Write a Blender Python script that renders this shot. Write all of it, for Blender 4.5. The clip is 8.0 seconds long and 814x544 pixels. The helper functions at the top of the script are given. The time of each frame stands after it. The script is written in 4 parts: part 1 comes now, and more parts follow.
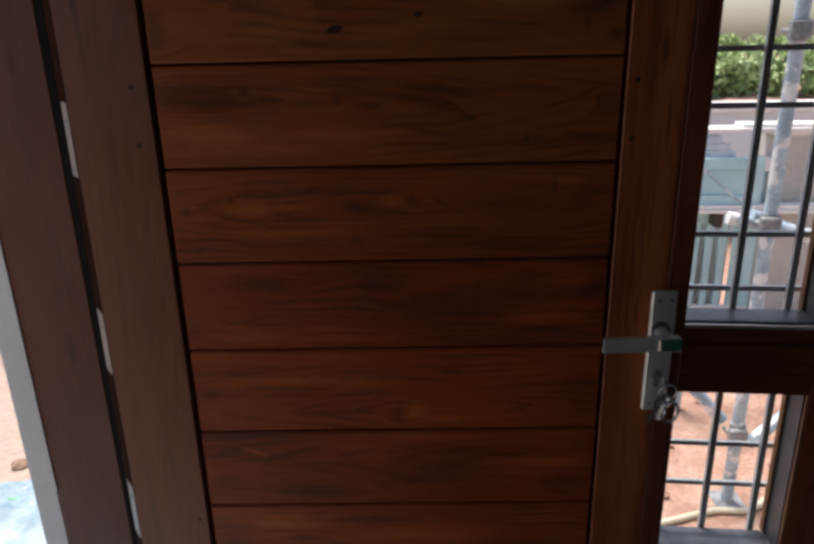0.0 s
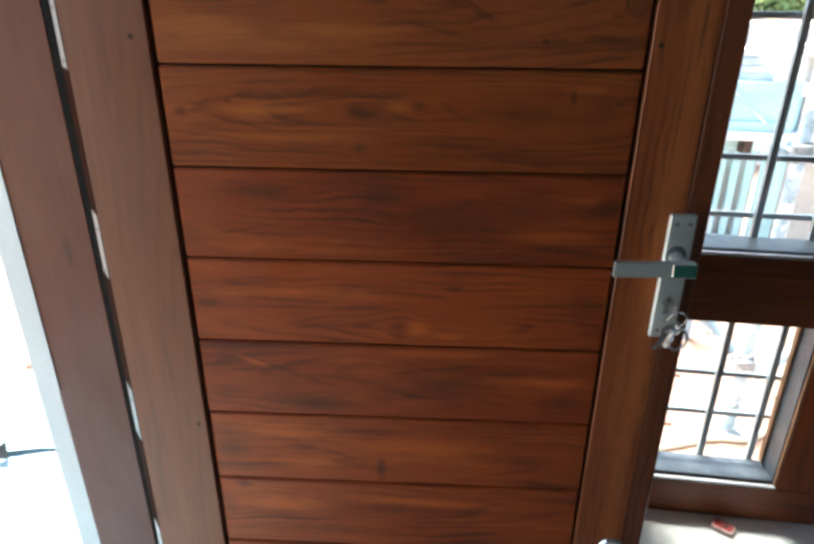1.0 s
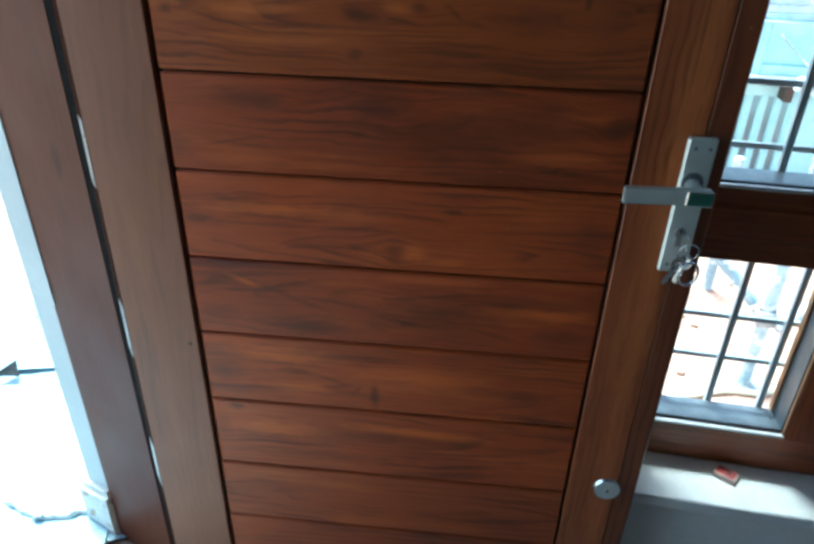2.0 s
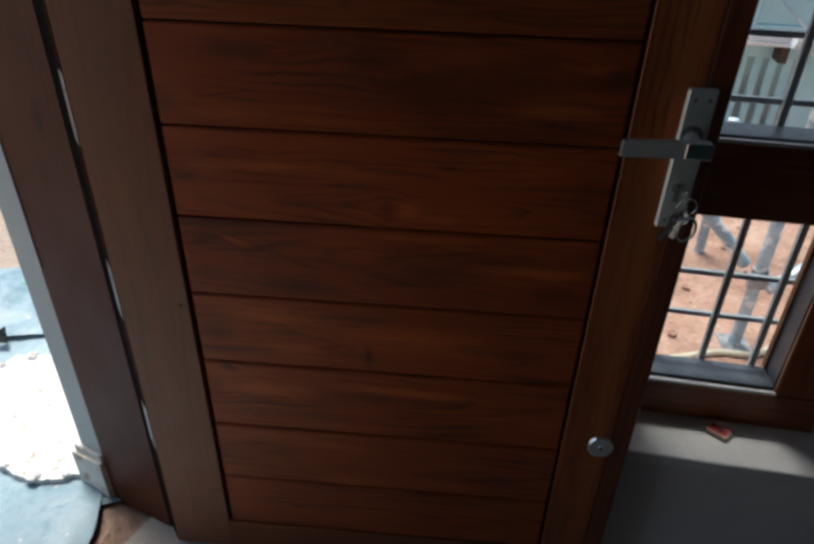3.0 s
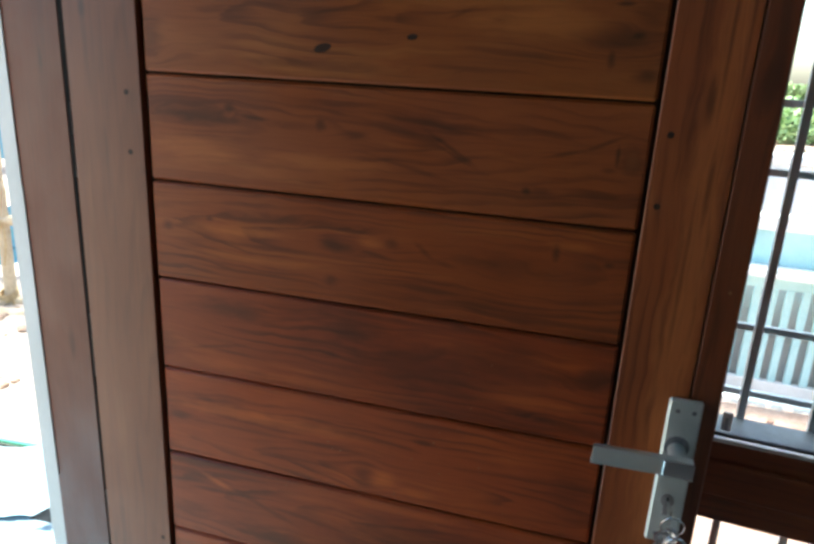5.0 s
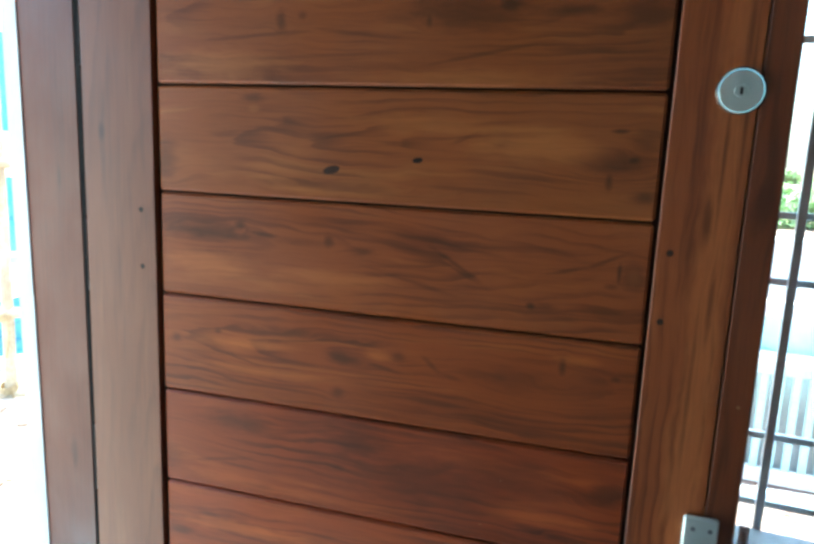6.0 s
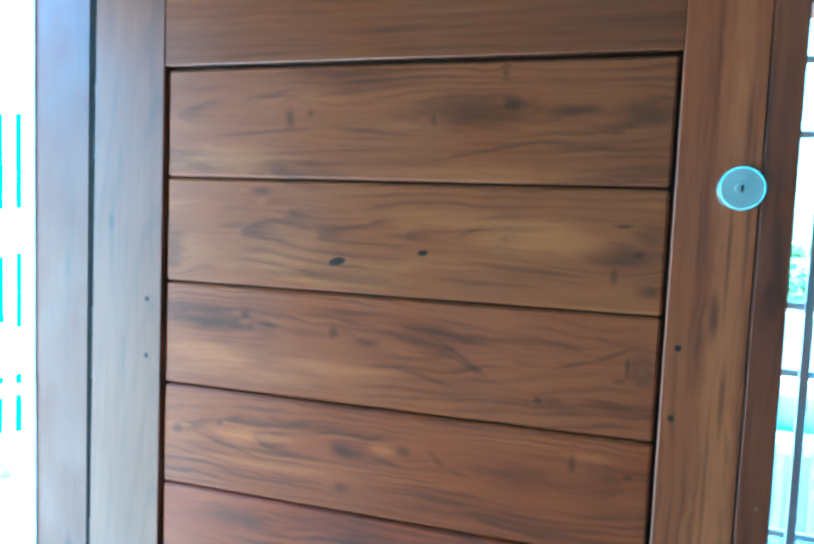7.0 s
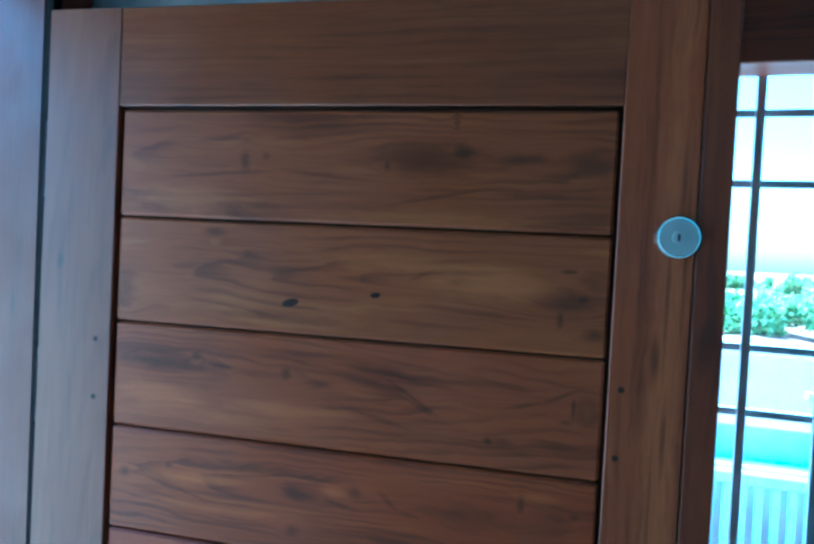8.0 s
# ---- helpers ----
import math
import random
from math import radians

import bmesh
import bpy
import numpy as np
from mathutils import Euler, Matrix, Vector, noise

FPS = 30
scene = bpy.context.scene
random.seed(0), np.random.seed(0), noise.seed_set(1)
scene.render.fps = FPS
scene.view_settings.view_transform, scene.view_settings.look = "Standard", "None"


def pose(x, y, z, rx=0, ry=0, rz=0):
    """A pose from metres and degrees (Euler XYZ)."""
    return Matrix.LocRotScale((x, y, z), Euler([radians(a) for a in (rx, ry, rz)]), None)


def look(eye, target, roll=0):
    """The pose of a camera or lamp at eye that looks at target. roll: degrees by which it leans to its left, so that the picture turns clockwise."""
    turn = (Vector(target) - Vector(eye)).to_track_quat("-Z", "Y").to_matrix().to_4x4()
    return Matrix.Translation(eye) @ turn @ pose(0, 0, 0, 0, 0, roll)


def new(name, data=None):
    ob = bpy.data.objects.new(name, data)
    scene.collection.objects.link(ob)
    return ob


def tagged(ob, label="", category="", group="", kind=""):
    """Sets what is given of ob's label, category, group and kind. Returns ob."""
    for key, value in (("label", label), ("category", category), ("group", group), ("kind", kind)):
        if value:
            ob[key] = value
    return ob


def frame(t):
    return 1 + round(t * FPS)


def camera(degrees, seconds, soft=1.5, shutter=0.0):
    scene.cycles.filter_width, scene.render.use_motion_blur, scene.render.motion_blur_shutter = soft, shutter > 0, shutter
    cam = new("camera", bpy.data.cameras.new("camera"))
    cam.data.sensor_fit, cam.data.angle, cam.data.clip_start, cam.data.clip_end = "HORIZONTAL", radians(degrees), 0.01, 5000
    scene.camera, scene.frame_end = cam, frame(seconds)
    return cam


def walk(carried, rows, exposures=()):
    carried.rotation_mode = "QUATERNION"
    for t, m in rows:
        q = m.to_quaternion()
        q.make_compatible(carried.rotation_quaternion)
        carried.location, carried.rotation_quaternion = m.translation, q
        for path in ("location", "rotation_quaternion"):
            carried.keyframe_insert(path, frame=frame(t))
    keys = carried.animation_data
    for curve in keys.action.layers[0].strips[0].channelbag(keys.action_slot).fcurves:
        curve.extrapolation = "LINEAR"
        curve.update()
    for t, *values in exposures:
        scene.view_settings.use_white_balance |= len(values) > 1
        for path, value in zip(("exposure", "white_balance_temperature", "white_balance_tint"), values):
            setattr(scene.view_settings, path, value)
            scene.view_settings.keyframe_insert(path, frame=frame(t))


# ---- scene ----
cam = camera(62.8, 8.0, soft=3.1)
PATH = [
    (0, (0.393, -1.026, 1.531), (0.357, 0.869, 0.895), -1.3),
    (0.5, (0.404, -1.0, 1.511), (0.385, 0.835, 0.714), -0.1),
    (1, (0.412, -0.987, 1.506), (0.329, 0.817, 0.646), 0.4),
    (1.5, (0.431, -0.981, 1.494), (0.323, 0.827, 0.646), 0.3),
    (2, (0.458, -0.955, 1.447), (0.308, 0.769, 0.446), 1.5),
    (2.2, (0.466, -0.958, 1.446), (0.282, 0.739, 0.403), -0.8),
    (3.3, (0.451, -0.934, 1.389), (0.343, 0.743, 0.306), 2.4),
    (3.5, (0.48, -0.911, 1.365), (0.246, 0.762, 0.295), 1.3),
    (4, (0.596, -0.847, 1.388), (0.296, 0.838, 0.354), 3.5),
    (4.2, (0.642, -0.829, 1.423), (0.282, 0.872, 0.434), 2.9),
    (4.5, (0.643, -0.835, 1.481), (0.299, 0.924, 0.592), 3.7),
    (5, (0.643, -0.854, 1.544), (0.135, 0.987, 0.95), 3.0),
    (5.2, (0.64, -0.858, 1.559), (0.153, 1.012, 1.046), 3.7),
    (6.3, (0.635, -0.858, 1.594), (0.078, 1.039, 1.297), 2.1),
    (6.5, (0.638, -0.853, 1.598), (0.078, 1.051, 1.355), 2.2),
    (7, (0.633, -0.852, 1.615), (0.061, 1.059, 1.471), 2.4),
    (7.5, (0.628, -0.868, 1.623), (0.111, 1.063, 1.546), 2.6),
    (8, (0.641, -0.864, 1.636), (0.189, 1.083, 1.58), 2.9),
]
# seconds, stops, kelvin, tint
EXPOSE = [
    (0.0, 0.55, 6950, 18), (0.5, 1.6, 6850, 13), (1.0, 2.35, 6450, 2), (1.5, 2.45, 6000, -4), (2.0, 2.2, 5250, -12), (2.2, 1.6, 5400, -9),
    (3.3, 0.2, 6700, 11), (3.5, 0.2, 6700, 12), (4.0, 0.5, 6600, 9), (4.2, 0.6, 6600, 9), (4.5, 2.05, 6500, 8), (5.0, 2.15, 6250, -1),
    (6.3, 3.4, 4900, -18), (6.5, 3.62, 4350, -26), (7.0, 4.15, 3600, -31), (7.5, 4.12, 3450, -31), (8.0, 2.9, 3450, -22),
]
walk(cam, [(t, look(eye, target, roll)) for t, eye, target, roll in PATH], EXPOSE)

# ---- daylight ----
SUN_FROM = Vector((-0.20, 0.30, 1.0)).normalized()
sky_world = bpy.data.worlds.new("daylight")
scene.world = sky_world
sky_world.use_nodes = True
wn = sky_world.node_tree
sky = wn.nodes.new("ShaderNodeTexSky")
sky.sky_type = "NISHITA"
sky.sun_disc = False
sky.sun_elevation = math.asin(SUN_FROM.z)
sky.sun_rotation = math.atan2(SUN_FROM.x, SUN_FROM.y)
sky.dust_density = 3.0
wn.nodes["Background"].inputs["Strength"].default_value = 0.15
wn.links.new(sky.outputs[0], wn.nodes["Background"].inputs["Color"])
sun_data = bpy.data.lights.new("sun", "SUN")
sun_data.energy = 4.0
sun_data.angle = radians(22)
sun_data.color = (1.0, 0.96, 0.9)
sun = new("sun", sun_data)
sun.matrix_world = look((0, 0, 12), Vector((0, 0, 12)) - SUN_FROM)


# ---- materials ----
class Nodes:
    """Short hand for building one node material."""

    def __init__(self, name):
        self.mat = bpy.data.materials.new(name)
        self.mat.use_nodes = True
        self.tree = self.mat.node_tree
        self.shader = self.tree.nodes["Principled BSDF"]

    def put(self, value, socket):
        if isinstance(value, bpy.types.NodeSocket):
            self.tree.links.new(value, socket)
        else:
            socket.default_value = value

    def node(self, kind, out=0, **inputs):
        n = self.tree.nodes.new(kind)
        for key, value in inputs.items():
            self.put(value, n.inputs[key.replace("_", " ")])
        return n.outputs[out]

    def math(self, op, a, b=0.0, clamp=False):
        n = self.tree.nodes.new("ShaderNodeMath")
        n.operation, n.use_clamp = op, clamp
        self.put(a, n.inputs[0])
        self.put(b, n.inputs[1])
        return n.outputs[0]

    def vec(self, x, y, z):
        return self.node("ShaderNodeCombineXYZ", X=x, Y=y, Z=z)

    def noise(self, vector, scale, detail=3.0, rough=0.55, distortion=0.0):
        return self.node("ShaderNodeTexNoise", Vector=vector, Scale=scale, Detail=detail, Roughness=rough, Distortion=distortion)

    def ramp(self, fac, stops):
        n = self.tree.nodes.new("ShaderNodeValToRGB")
        while len(n.color_ramp.elements) < len(stops):
            n.color_ramp.elements.new(0.5)
        for e, (at, colour) in zip(n.color_ramp.elements, stops):
            e.position = at
            e.color = (*colour, 1.0) if len(colour) == 3 else colour
        self.put(fac, n.inputs[0])
        return n.outputs[0]

    def grade(self, fac, lo, hi, a=0.0, b=1.0):
        n = self.tree.nodes.new("ShaderNodeMapRange")
        n.interpolation_type = "SMOOTHSTEP"
        for i, v in enumerate((fac, lo, hi, a, b)):
            self.put(v, n.inputs[i])
        return n.outputs[0]

    def mix(self, fac, a, b, blend="MIX"):
        n = self.tree.nodes.new("ShaderNodeMix")
        n.data_type, n.blend_type = "RGBA", blend
        self.put(fac, n.inputs[0])
        self.put(a if isinstance(a, bpy.types.NodeSocket) else (*a, 1.0), n.inputs[6])
        self.put(b if isinstance(b, bpy.types.NodeSocket) else (*b, 1.0), n.inputs[7])
        return n.outputs[2]

    def bump(self, height, strength, distance):
        out = self.node("ShaderNodeBump", Strength=strength, Distance=distance, Height=height)
        self.tree.links.new(out, self.shader.inputs["Normal"])

    def done(self, colour, rough, metal=0.0, coat=0.0):
        self.put(colour if isinstance(colour, bpy.types.NodeSocket) else (*colour, 1.0), self.shader.inputs["Base Color"])
        self.put(rough, self.shader.inputs["Roughness"])
        self.put(metal, self.shader.inputs["Metallic"])
        self.put(coat, self.shader.inputs["Coat Weight"])
        self.shader.inputs["Coat Roughness"].default_value = 0.3
        return self.mat


def wood(name, dark, mid, light, along="x", knots=(), pales=(), seed=0.0, waves=0.5, gloss=0.40, contrast=0.8, spec=0.62, heart=(0.35, 0.0), rings=70.0):
    """Varnished teak. knots and pales: centre along, centre across, half length, half height, strength, tilt in degrees.
    heart: where the rings of the sawn board close, along and across."""
    n = Nodes(name)
    dark = tuple(m + (d - m) * contrast for d, m in zip(dark, mid))
    light = tuple(m + (d - m) * contrast for d, m in zip(light, mid))
    place = n.node("ShaderNodeTexCoord", 3)
    split = n.tree.nodes.new("ShaderNodeSeparateXYZ")
    n.put(place, split.inputs[0])
    x, y, z = split.outputs
    a, c = (x, z) if along == "x" else (z, x)
    shift = n.math("ADD", n.math("MULTIPLY", n.node("ShaderNodeObjectInfo", 5), 7.0), seed)
    aa = n.math("ADD", a, shift)
    wander = n.noise(n.vec(n.math("MULTIPLY", aa, 5.0), shift, n.math("MULTIPLY", c, 14.0)), 1.0, 3.0)
    cc = n.math("ADD", c, n.math("MULTIPLY", n.math("SUBTRACT", wander, 0.5), 0.040 * waves))
    ragged = n.math("MULTIPLY", n.math("SUBTRACT", n.noise(n.vec(n.math("MULTIPLY", aa, 26.0), shift, n.math("MULTIPLY", c, 110.0)), 1.0, 4.0), 0.5), 1.6)

    def patches(spots, bent):
        total, flow = None, bent
        for ka, kc, la, lc, deep, *tilt in spots:
            t = radians(tilt[0]) if tilt else 0.0
            ua, uc = n.math("SUBTRACT", a, ka), n.math("SUBTRACT", c, kc)
            da = n.math("DIVIDE", n.math("ADD", n.math("MULTIPLY", ua, math.cos(t)), n.math("MULTIPLY", uc, math.sin(t))), la)
            dc = n.math("DIVIDE", n.math("SUBTRACT", n.math("MULTIPLY", uc, math.cos(t)), n.math("MULTIPLY", ua, math.sin(t))), lc)
            d = n.math("ADD", n.math("MULTIPLY", da, da), n.math("MULTIPLY", dc, dc))
            if flow is not None and lc < la * 2.5 and lc > 0.006:
                bend = n.math("MULTIPLY", n.math("EXPONENT", n.math("MULTIPLY", d, -0.3)), min(lc, 0.014) * 0.9)
                flow = n.math("SUBTRACT", flow, n.math("MULTIPLY", bend, n.math("MAXIMUM", n.math("MINIMUM", dc, 1.0), -1.0)))
            spot = n.math("MULTIPLY", n.grade(n.math("ADD", n.math("SQRT", d), ragged), 1.5, 0.12), deep)
            total = spot if total is None else n.math("MAXIMUM", total, spot)
        return total, flow

    stain, cc = patches(knots, cc)
    glow, _ = patches(pales, None)
    # year rings of a flat-sawn board: long ovals round the heart
    across = n.math("MULTIPLY", n.math("SUBTRACT", cc, heart[1]), rings)
    along_it = n.math("MULTIPLY", n.math("SUBTRACT", a, heart[0]), rings * 0.10)
    oval = n.math("SQRT", n.math("ADD", n.math("MULTIPLY", across, across), n.math("MULTIPLY", along_it, along_it)))
    jitter = n.noise(n.vec(n.math("MULTIPLY", aa, 3.0), shift, n.math("MULTIPLY", cc, 40.0)), 1.0, 3.0)
    phase = n.math("FRACT", n.math("ADD", oval, n.math("MULTIPLY", jitter, 1.6)))
    late = n.math("MULTIPLY", n.grade(phase, 0.45, 0.88), n.grade(phase, 1.0, 0.92))
    bands = n.noise(n.vec(n.math("MULTIPLY", aa, 2.6), shift, n.math("MULTIPLY", cc, 26.0)), 1.0, 3.5, 0.55, 0.3)
    lines = n.noise(n.vec(n.math("MULTIPLY", aa, 3.2), shift, n.math("MULTIPLY", cc, 130.0)), 1.0, 3.0, 0.6)
    pores = n.noise(n.vec(n.math("MULTIPLY", aa, 14.0), shift, n.math("MULTIPLY", cc, 420.0)), 1.0, 1.0, 0.5)
    clouds = n.noise(n.vec(n.math("MULTIPLY", aa, 3.4), shift, n.math("MULTIPLY", c, 11.0)), 1.0, 4.0, 0.6)
    clear = n.grade(n.noise(n.vec(n.math("MULTIPLY", aa, 4.0), n.math("ADD", shift, 3.3), n.math("MULTIPLY", c, 18.0)), 1.0, 2.0), 0.38, 0.66)
    tone = n.math("ADD", n.math("MULTIPLY", bands, 0.72), n.math("MULTIPLY", lines, 0.28))
    colour = n.ramp(tone, [(0.34, dark), (0.45, mid), (0.55, mid), (0.66, light)])
    colour = n.mix(n.math("MULTIPLY", n.math("MULTIPLY", late, clear), 0.84 * contrast), colour, tuple(v * 0.6 for v in dark))
    colour = n.mix(n.grade(lines, 0.46, 0.34, 0.0, 0.22 * contrast), colour, tuple(v * 0.55 for v in dark))
    colour = n.mix(n.grade(clouds, 0.50, 0.72, 0.0, 0.36), colour, dark)
    colour = n.mix(n.grade(clouds, 0.48, 0.28, 0.0, 0.42), colour, light)
    if glow is not None:
        colour = n.mix(glow, colour, tuple(min(1.0, v * k) for v, k in zip(light, (1.45, 1.55, 1.6))))
    colour = n.mix(n.grade(pores, 0.50, 0.34, 0.0, 0.14), colour, tuple(v * 0.4 for v in dark))
    if stain is not None:
        colour = n.mix(stain, colour, tuple(v * 0.17 for v in mid))
    n.bump(n.math("ADD", n.math("MULTIPLY", lines, 0.6), n.math("MULTIPLY", pores, 0.4)), 0.08, 0.0012)
    smear = n.noise(place, 9.0, 3.0)
    n.put(spec, n.shader.inputs["Specular IOR Level"])
    return n.done(colour, n.grade(n.math("ADD", n.math("MULTIPLY", smear, 0.7), n.math("MULTIPLY", lines, 0.3)), 0.3, 0.7, gloss - 0.06, gloss + 0.08))


def surface(name, a, b, scale=6.0, rough=0.8, metal=0.0, bump=0.2, depth=0.003, fine=90.0, spots=None, coat=0.0, spec=0.5):
    """A two-tone surface with stains at one scale and grain at another."""
    n = Nodes(name)
    place = n.node("ShaderNodeTexCoord", 3)
    big = n.noise(place, scale, 4.0)
    small = n.noise(place, fine, 3.0)
    colour = n.mix(n.grade(n.math("ADD", n.math("MULTIPLY", big, 0.7), n.math("MULTIPLY", small, 0.3)), 0.36, 0.64), a, b)
    if spots:
        colour = n.mix(n.grade(n.noise(place, spots[1], 2.0), spots[2], spots[2] + 0.06, 0.0, 0.85), colour, spots[0])
    n.bump(n.math("ADD", n.math("MULTIPLY", big, 0.5), small), bump, depth)
    n.shader.inputs["Specular IOR Level"].default_value = spec
    return n.done(colour, n.grade(small, 0.3, 0.7, max(rough - 0.08, 0.03), min(rough + 0.08, 1.0)), metal, coat)


def glass(name, colour):
    n = Nodes(name)
    smear = n.noise(n.node("ShaderNodeTexCoord", 3), 7.0, 3.0)
    n.shader.inputs["Transmission Weight"].default_value = 1.0
    n.shader.inputs["IOR"].default_value = 1.02
    n.shader.inputs["Specular IOR Level"].default_value = 1.0
    return n.done(colour, n.grade(smear, 0.4, 0.7, 0.0, 0.02))


TEAK_D, TEAK_M, TEAK_L = (0.098, 0.019, 0.0035), (0.295, 0.064, 0.0098), (0.415, 0.110, 0.018)


def tint(c, k, g=1.0, b=1.0):
    return (c[0] * k, c[1] * k * g, c[2] * k * b)


def teak(name, k=1.0, g=1.0, b=1.0, **more):
    return wood(name, tint(TEAK_D, k, g, b), tint(TEAK_M, k, g, b), tint(TEAK_L, k, g, b), **more)


# greyed teak: part of the doorway's sheen is mixed into the base colour
sheen_stile_wood = teak("teak_stile_sheen", 0.76, 1.4, 2.9, contrast=0.4, spec=0.9, gloss=0.45, along="z", seed=3.1, waves=0.25, knots=[(1.60, -0.098, 0.014, 0.006, 0.6)])
lock_stile_wood = teak("teak_lock_stile", 1.24, 1.24, 2.1, contrast=0.7, pales=[(1.15, 0.768, 0.95, 0.019, 0.5), (1.36, 0.776, 0.14, 0.008, 0.5)], along="z", seed=5.7, waves=0.9,
                       knots=[(1.52, 0.757, 0.03, 0.006, 0.7), (1.74, 0.78, 0.06, 0.004, 0.6), (1.60, 0.768, 0.09, 0.0026, 0.6), (1.64, 0.786, 0.11, 0.0028, 0.55), (1.42, 0.772, 0.05, 0.004, 0.6), (1.30, 0.76, 0.12, 0.0026, 0.5)])
edge_wood = teak("teak_edge_strip", 0.74, 1.22, 2.4, along="z", seed=1.3, waves=0.4, knots=[(1.54, 0.815, 0.03, 0.012, 0.5)])
rail_wood = teak("teak_rail", 0.82, 1.36, 2.4, contrast=0.6, seed=9.0, waves=0.3)
# jamb teak darkened and blued: the sky's sheen sits in the base colour
sheen_jamb_wood = teak("teak_jamb_sky_sheen", 0.33, 1.38, 4.6, contrast=0.3, spec=0.12, gloss=0.45, along="z", seed=12.0, waves=0.35, knots=[(1.03, -0.235, 0.03, 0.012, 0.45), (1.52, -0.24, 0.02, 0.007, 0.5)])
# near-black teak: the shade of the hinge gap is in this colour
shaded_edge_wood = teak("teak_hinge_edge_shaded", 0.09, 1.2, 2.5, along="z", seed=14.0, contrast=0.4, spec=0.02, gloss=0.7)
window_wood = teak("dark_teak_window", 0.9, 1.05, 1.1, seed=15.0, waves=0.3, gloss=0.45)
window_post_wood = teak("dark_teak_window_post", 1.15, 1.0, 1.1, along="z", seed=17.0, waves=0.5, gloss=0.45, knots=[(0.678, 0.290, 0.016, 0.012, 0.9), (0.71, 0.296, 0.06, 0.006, 0.5)])
fresh_wood = surface("unvarnished_teak_edge", (0.30, 0.15, 0.07), (0.42, 0.23, 0.11), 14.0, 0.6, fine=200.0)
groove_wood = surface("dark_groove_wood", (0.030, 0.015, 0.009), (0.055, 0.026, 0.015), 20.0, 0.8)
plug_wood = surface("dark_wood_plug", (0.035, 0.018, 0.012), (0.055, 0.028, 0.018), 80.0, 0.6)


def metal(name, colour, rough, shine=1.0):
    """Plain plated metal with faint brushing."""
    n = Nodes(name)
    place = n.node("ShaderNodeTexCoord", 3)
    split = n.tree.nodes.new("ShaderNodeSeparateXYZ")
    n.put(place, split.inputs[0])
    x, y, z = split.outputs
    brush = n.noise(n.vec(n.math("MULTIPLY", x, 30.0), 0.0, n.math("MULTIPLY", z, 1500.0)), 1.0, 2.0)
    smudge = n.noise(place, 25.0, 2.0)
    tone = n.mix(n.grade(smudge, 0.4, 0.7, 0.0, 0.5), colour, tuple(v * 0.86 for v in colour))
    return n.done(tone, n.grade(brush, 0.3, 0.7, rough - 0.03, rough + 0.04), shine)


steel = metal("satin_nickel", (0.74, 0.81, 0.78), 0.42, 0.55)
chrome = metal("polished_chrome", (0.80, 0.82, 0.83), 0.12)
hinge_steel = metal("zinc_hinge_steel", (0.46, 0.46, 0.46), 0.4)
black_hole = surface("black_keyway", (0.01, 0.01, 0.01), (0.016, 0.016, 0.015), 30.0, 0.8, spec=0.1)
plaster = surface("white_plaster", (0.70, 0.71, 0.69), (0.79, 0.79, 0.77), 3.0, 0.75, bump=0.25, depth=0.003, fine=60.0)
# pale grey-green, about a third darker than the white plaster
greyed_plaster = surface("pale_grey_green_plaster", (0.46, 0.50, 0.49), (0.54, 0.58, 0.57), 3.0, 0.75, bump=0.25, depth=0.003, fine=60.0)
sill_paint = surface("white_sill_paint", (0.68, 0.70, 0.70), (0.78, 0.79, 0.78), 5.0, 0.45, bump=0.08, fine=70.0)
plinth_paint = surface("dusty_plinth_paint", (0.55, 0.53, 0.48), (0.72, 0.71, 0.67), 9.0, 0.7, fine=80.0, spots=((0.38, 0.28, 0.19), 30.0, 0.62))
bead_metal = surface("white_bead", (0.72, 0.73, 0.73), (0.82, 0.82, 0.82), 9.0, 0.35, bump=0.05)
reveal_grey = surface("slate_grey", (0.11, 0.135, 0.16), (0.16, 0.19, 0.22), 20.0, 0.42, fine=150.0)
flap_plastic = surface("dark_plastic", (0.02, 0.024, 0.028), (0.04, 0.046, 0.052), 20.0, 0.85, spec=0.1)
# blue-grey bar paint, lightened to carry the glare from outdoors
glare_iron_paint = surface("blue_grey_iron_glare", (0.55, 0.65, 0.70), (0.62, 0.72, 0.76), 20.0, 0.42, fine=150.0)
clear_glass = glass("window_glass", (0.98, 1.0, 0.99))
# dims the sky in the added back window
dimming_glass = glass("dimming_glass", (0.16, 0.21, 0.22))
tile_floor = surface("pale_floor", (0.30, 0.27, 0.24), (0.40, 0.37, 0.33), 2.0, 0.6, bump=0.05)
tube_metal = surface("galvanised_tube", (0.24, 0.35, 0.44), (0.46, 0.57, 0.64), 11.0, 0.5, 0.15, 0.15, 0.001, 80.0, spots=((0.75, 0.77, 0.78), 16.0, 0.54))
clamp_metal = surface("grey_coupler", (0.17, 0.19, 0.21), (0.34, 0.36, 0.38), 30.0, 0.6, 0.5)
beige_render = surface("beige_grey_render", (0.40, 0.41, 0.38), (0.52, 0.52, 0.49), 1.4, 0.85, fine=30.0)
pale_sheet = surface("pale_blue_plastic", (0.38, 0.50, 0.60), (0.60, 0.68, 0.74), 9.0, 0.35, bump=0.3, depth=0.006, fine=30.0)
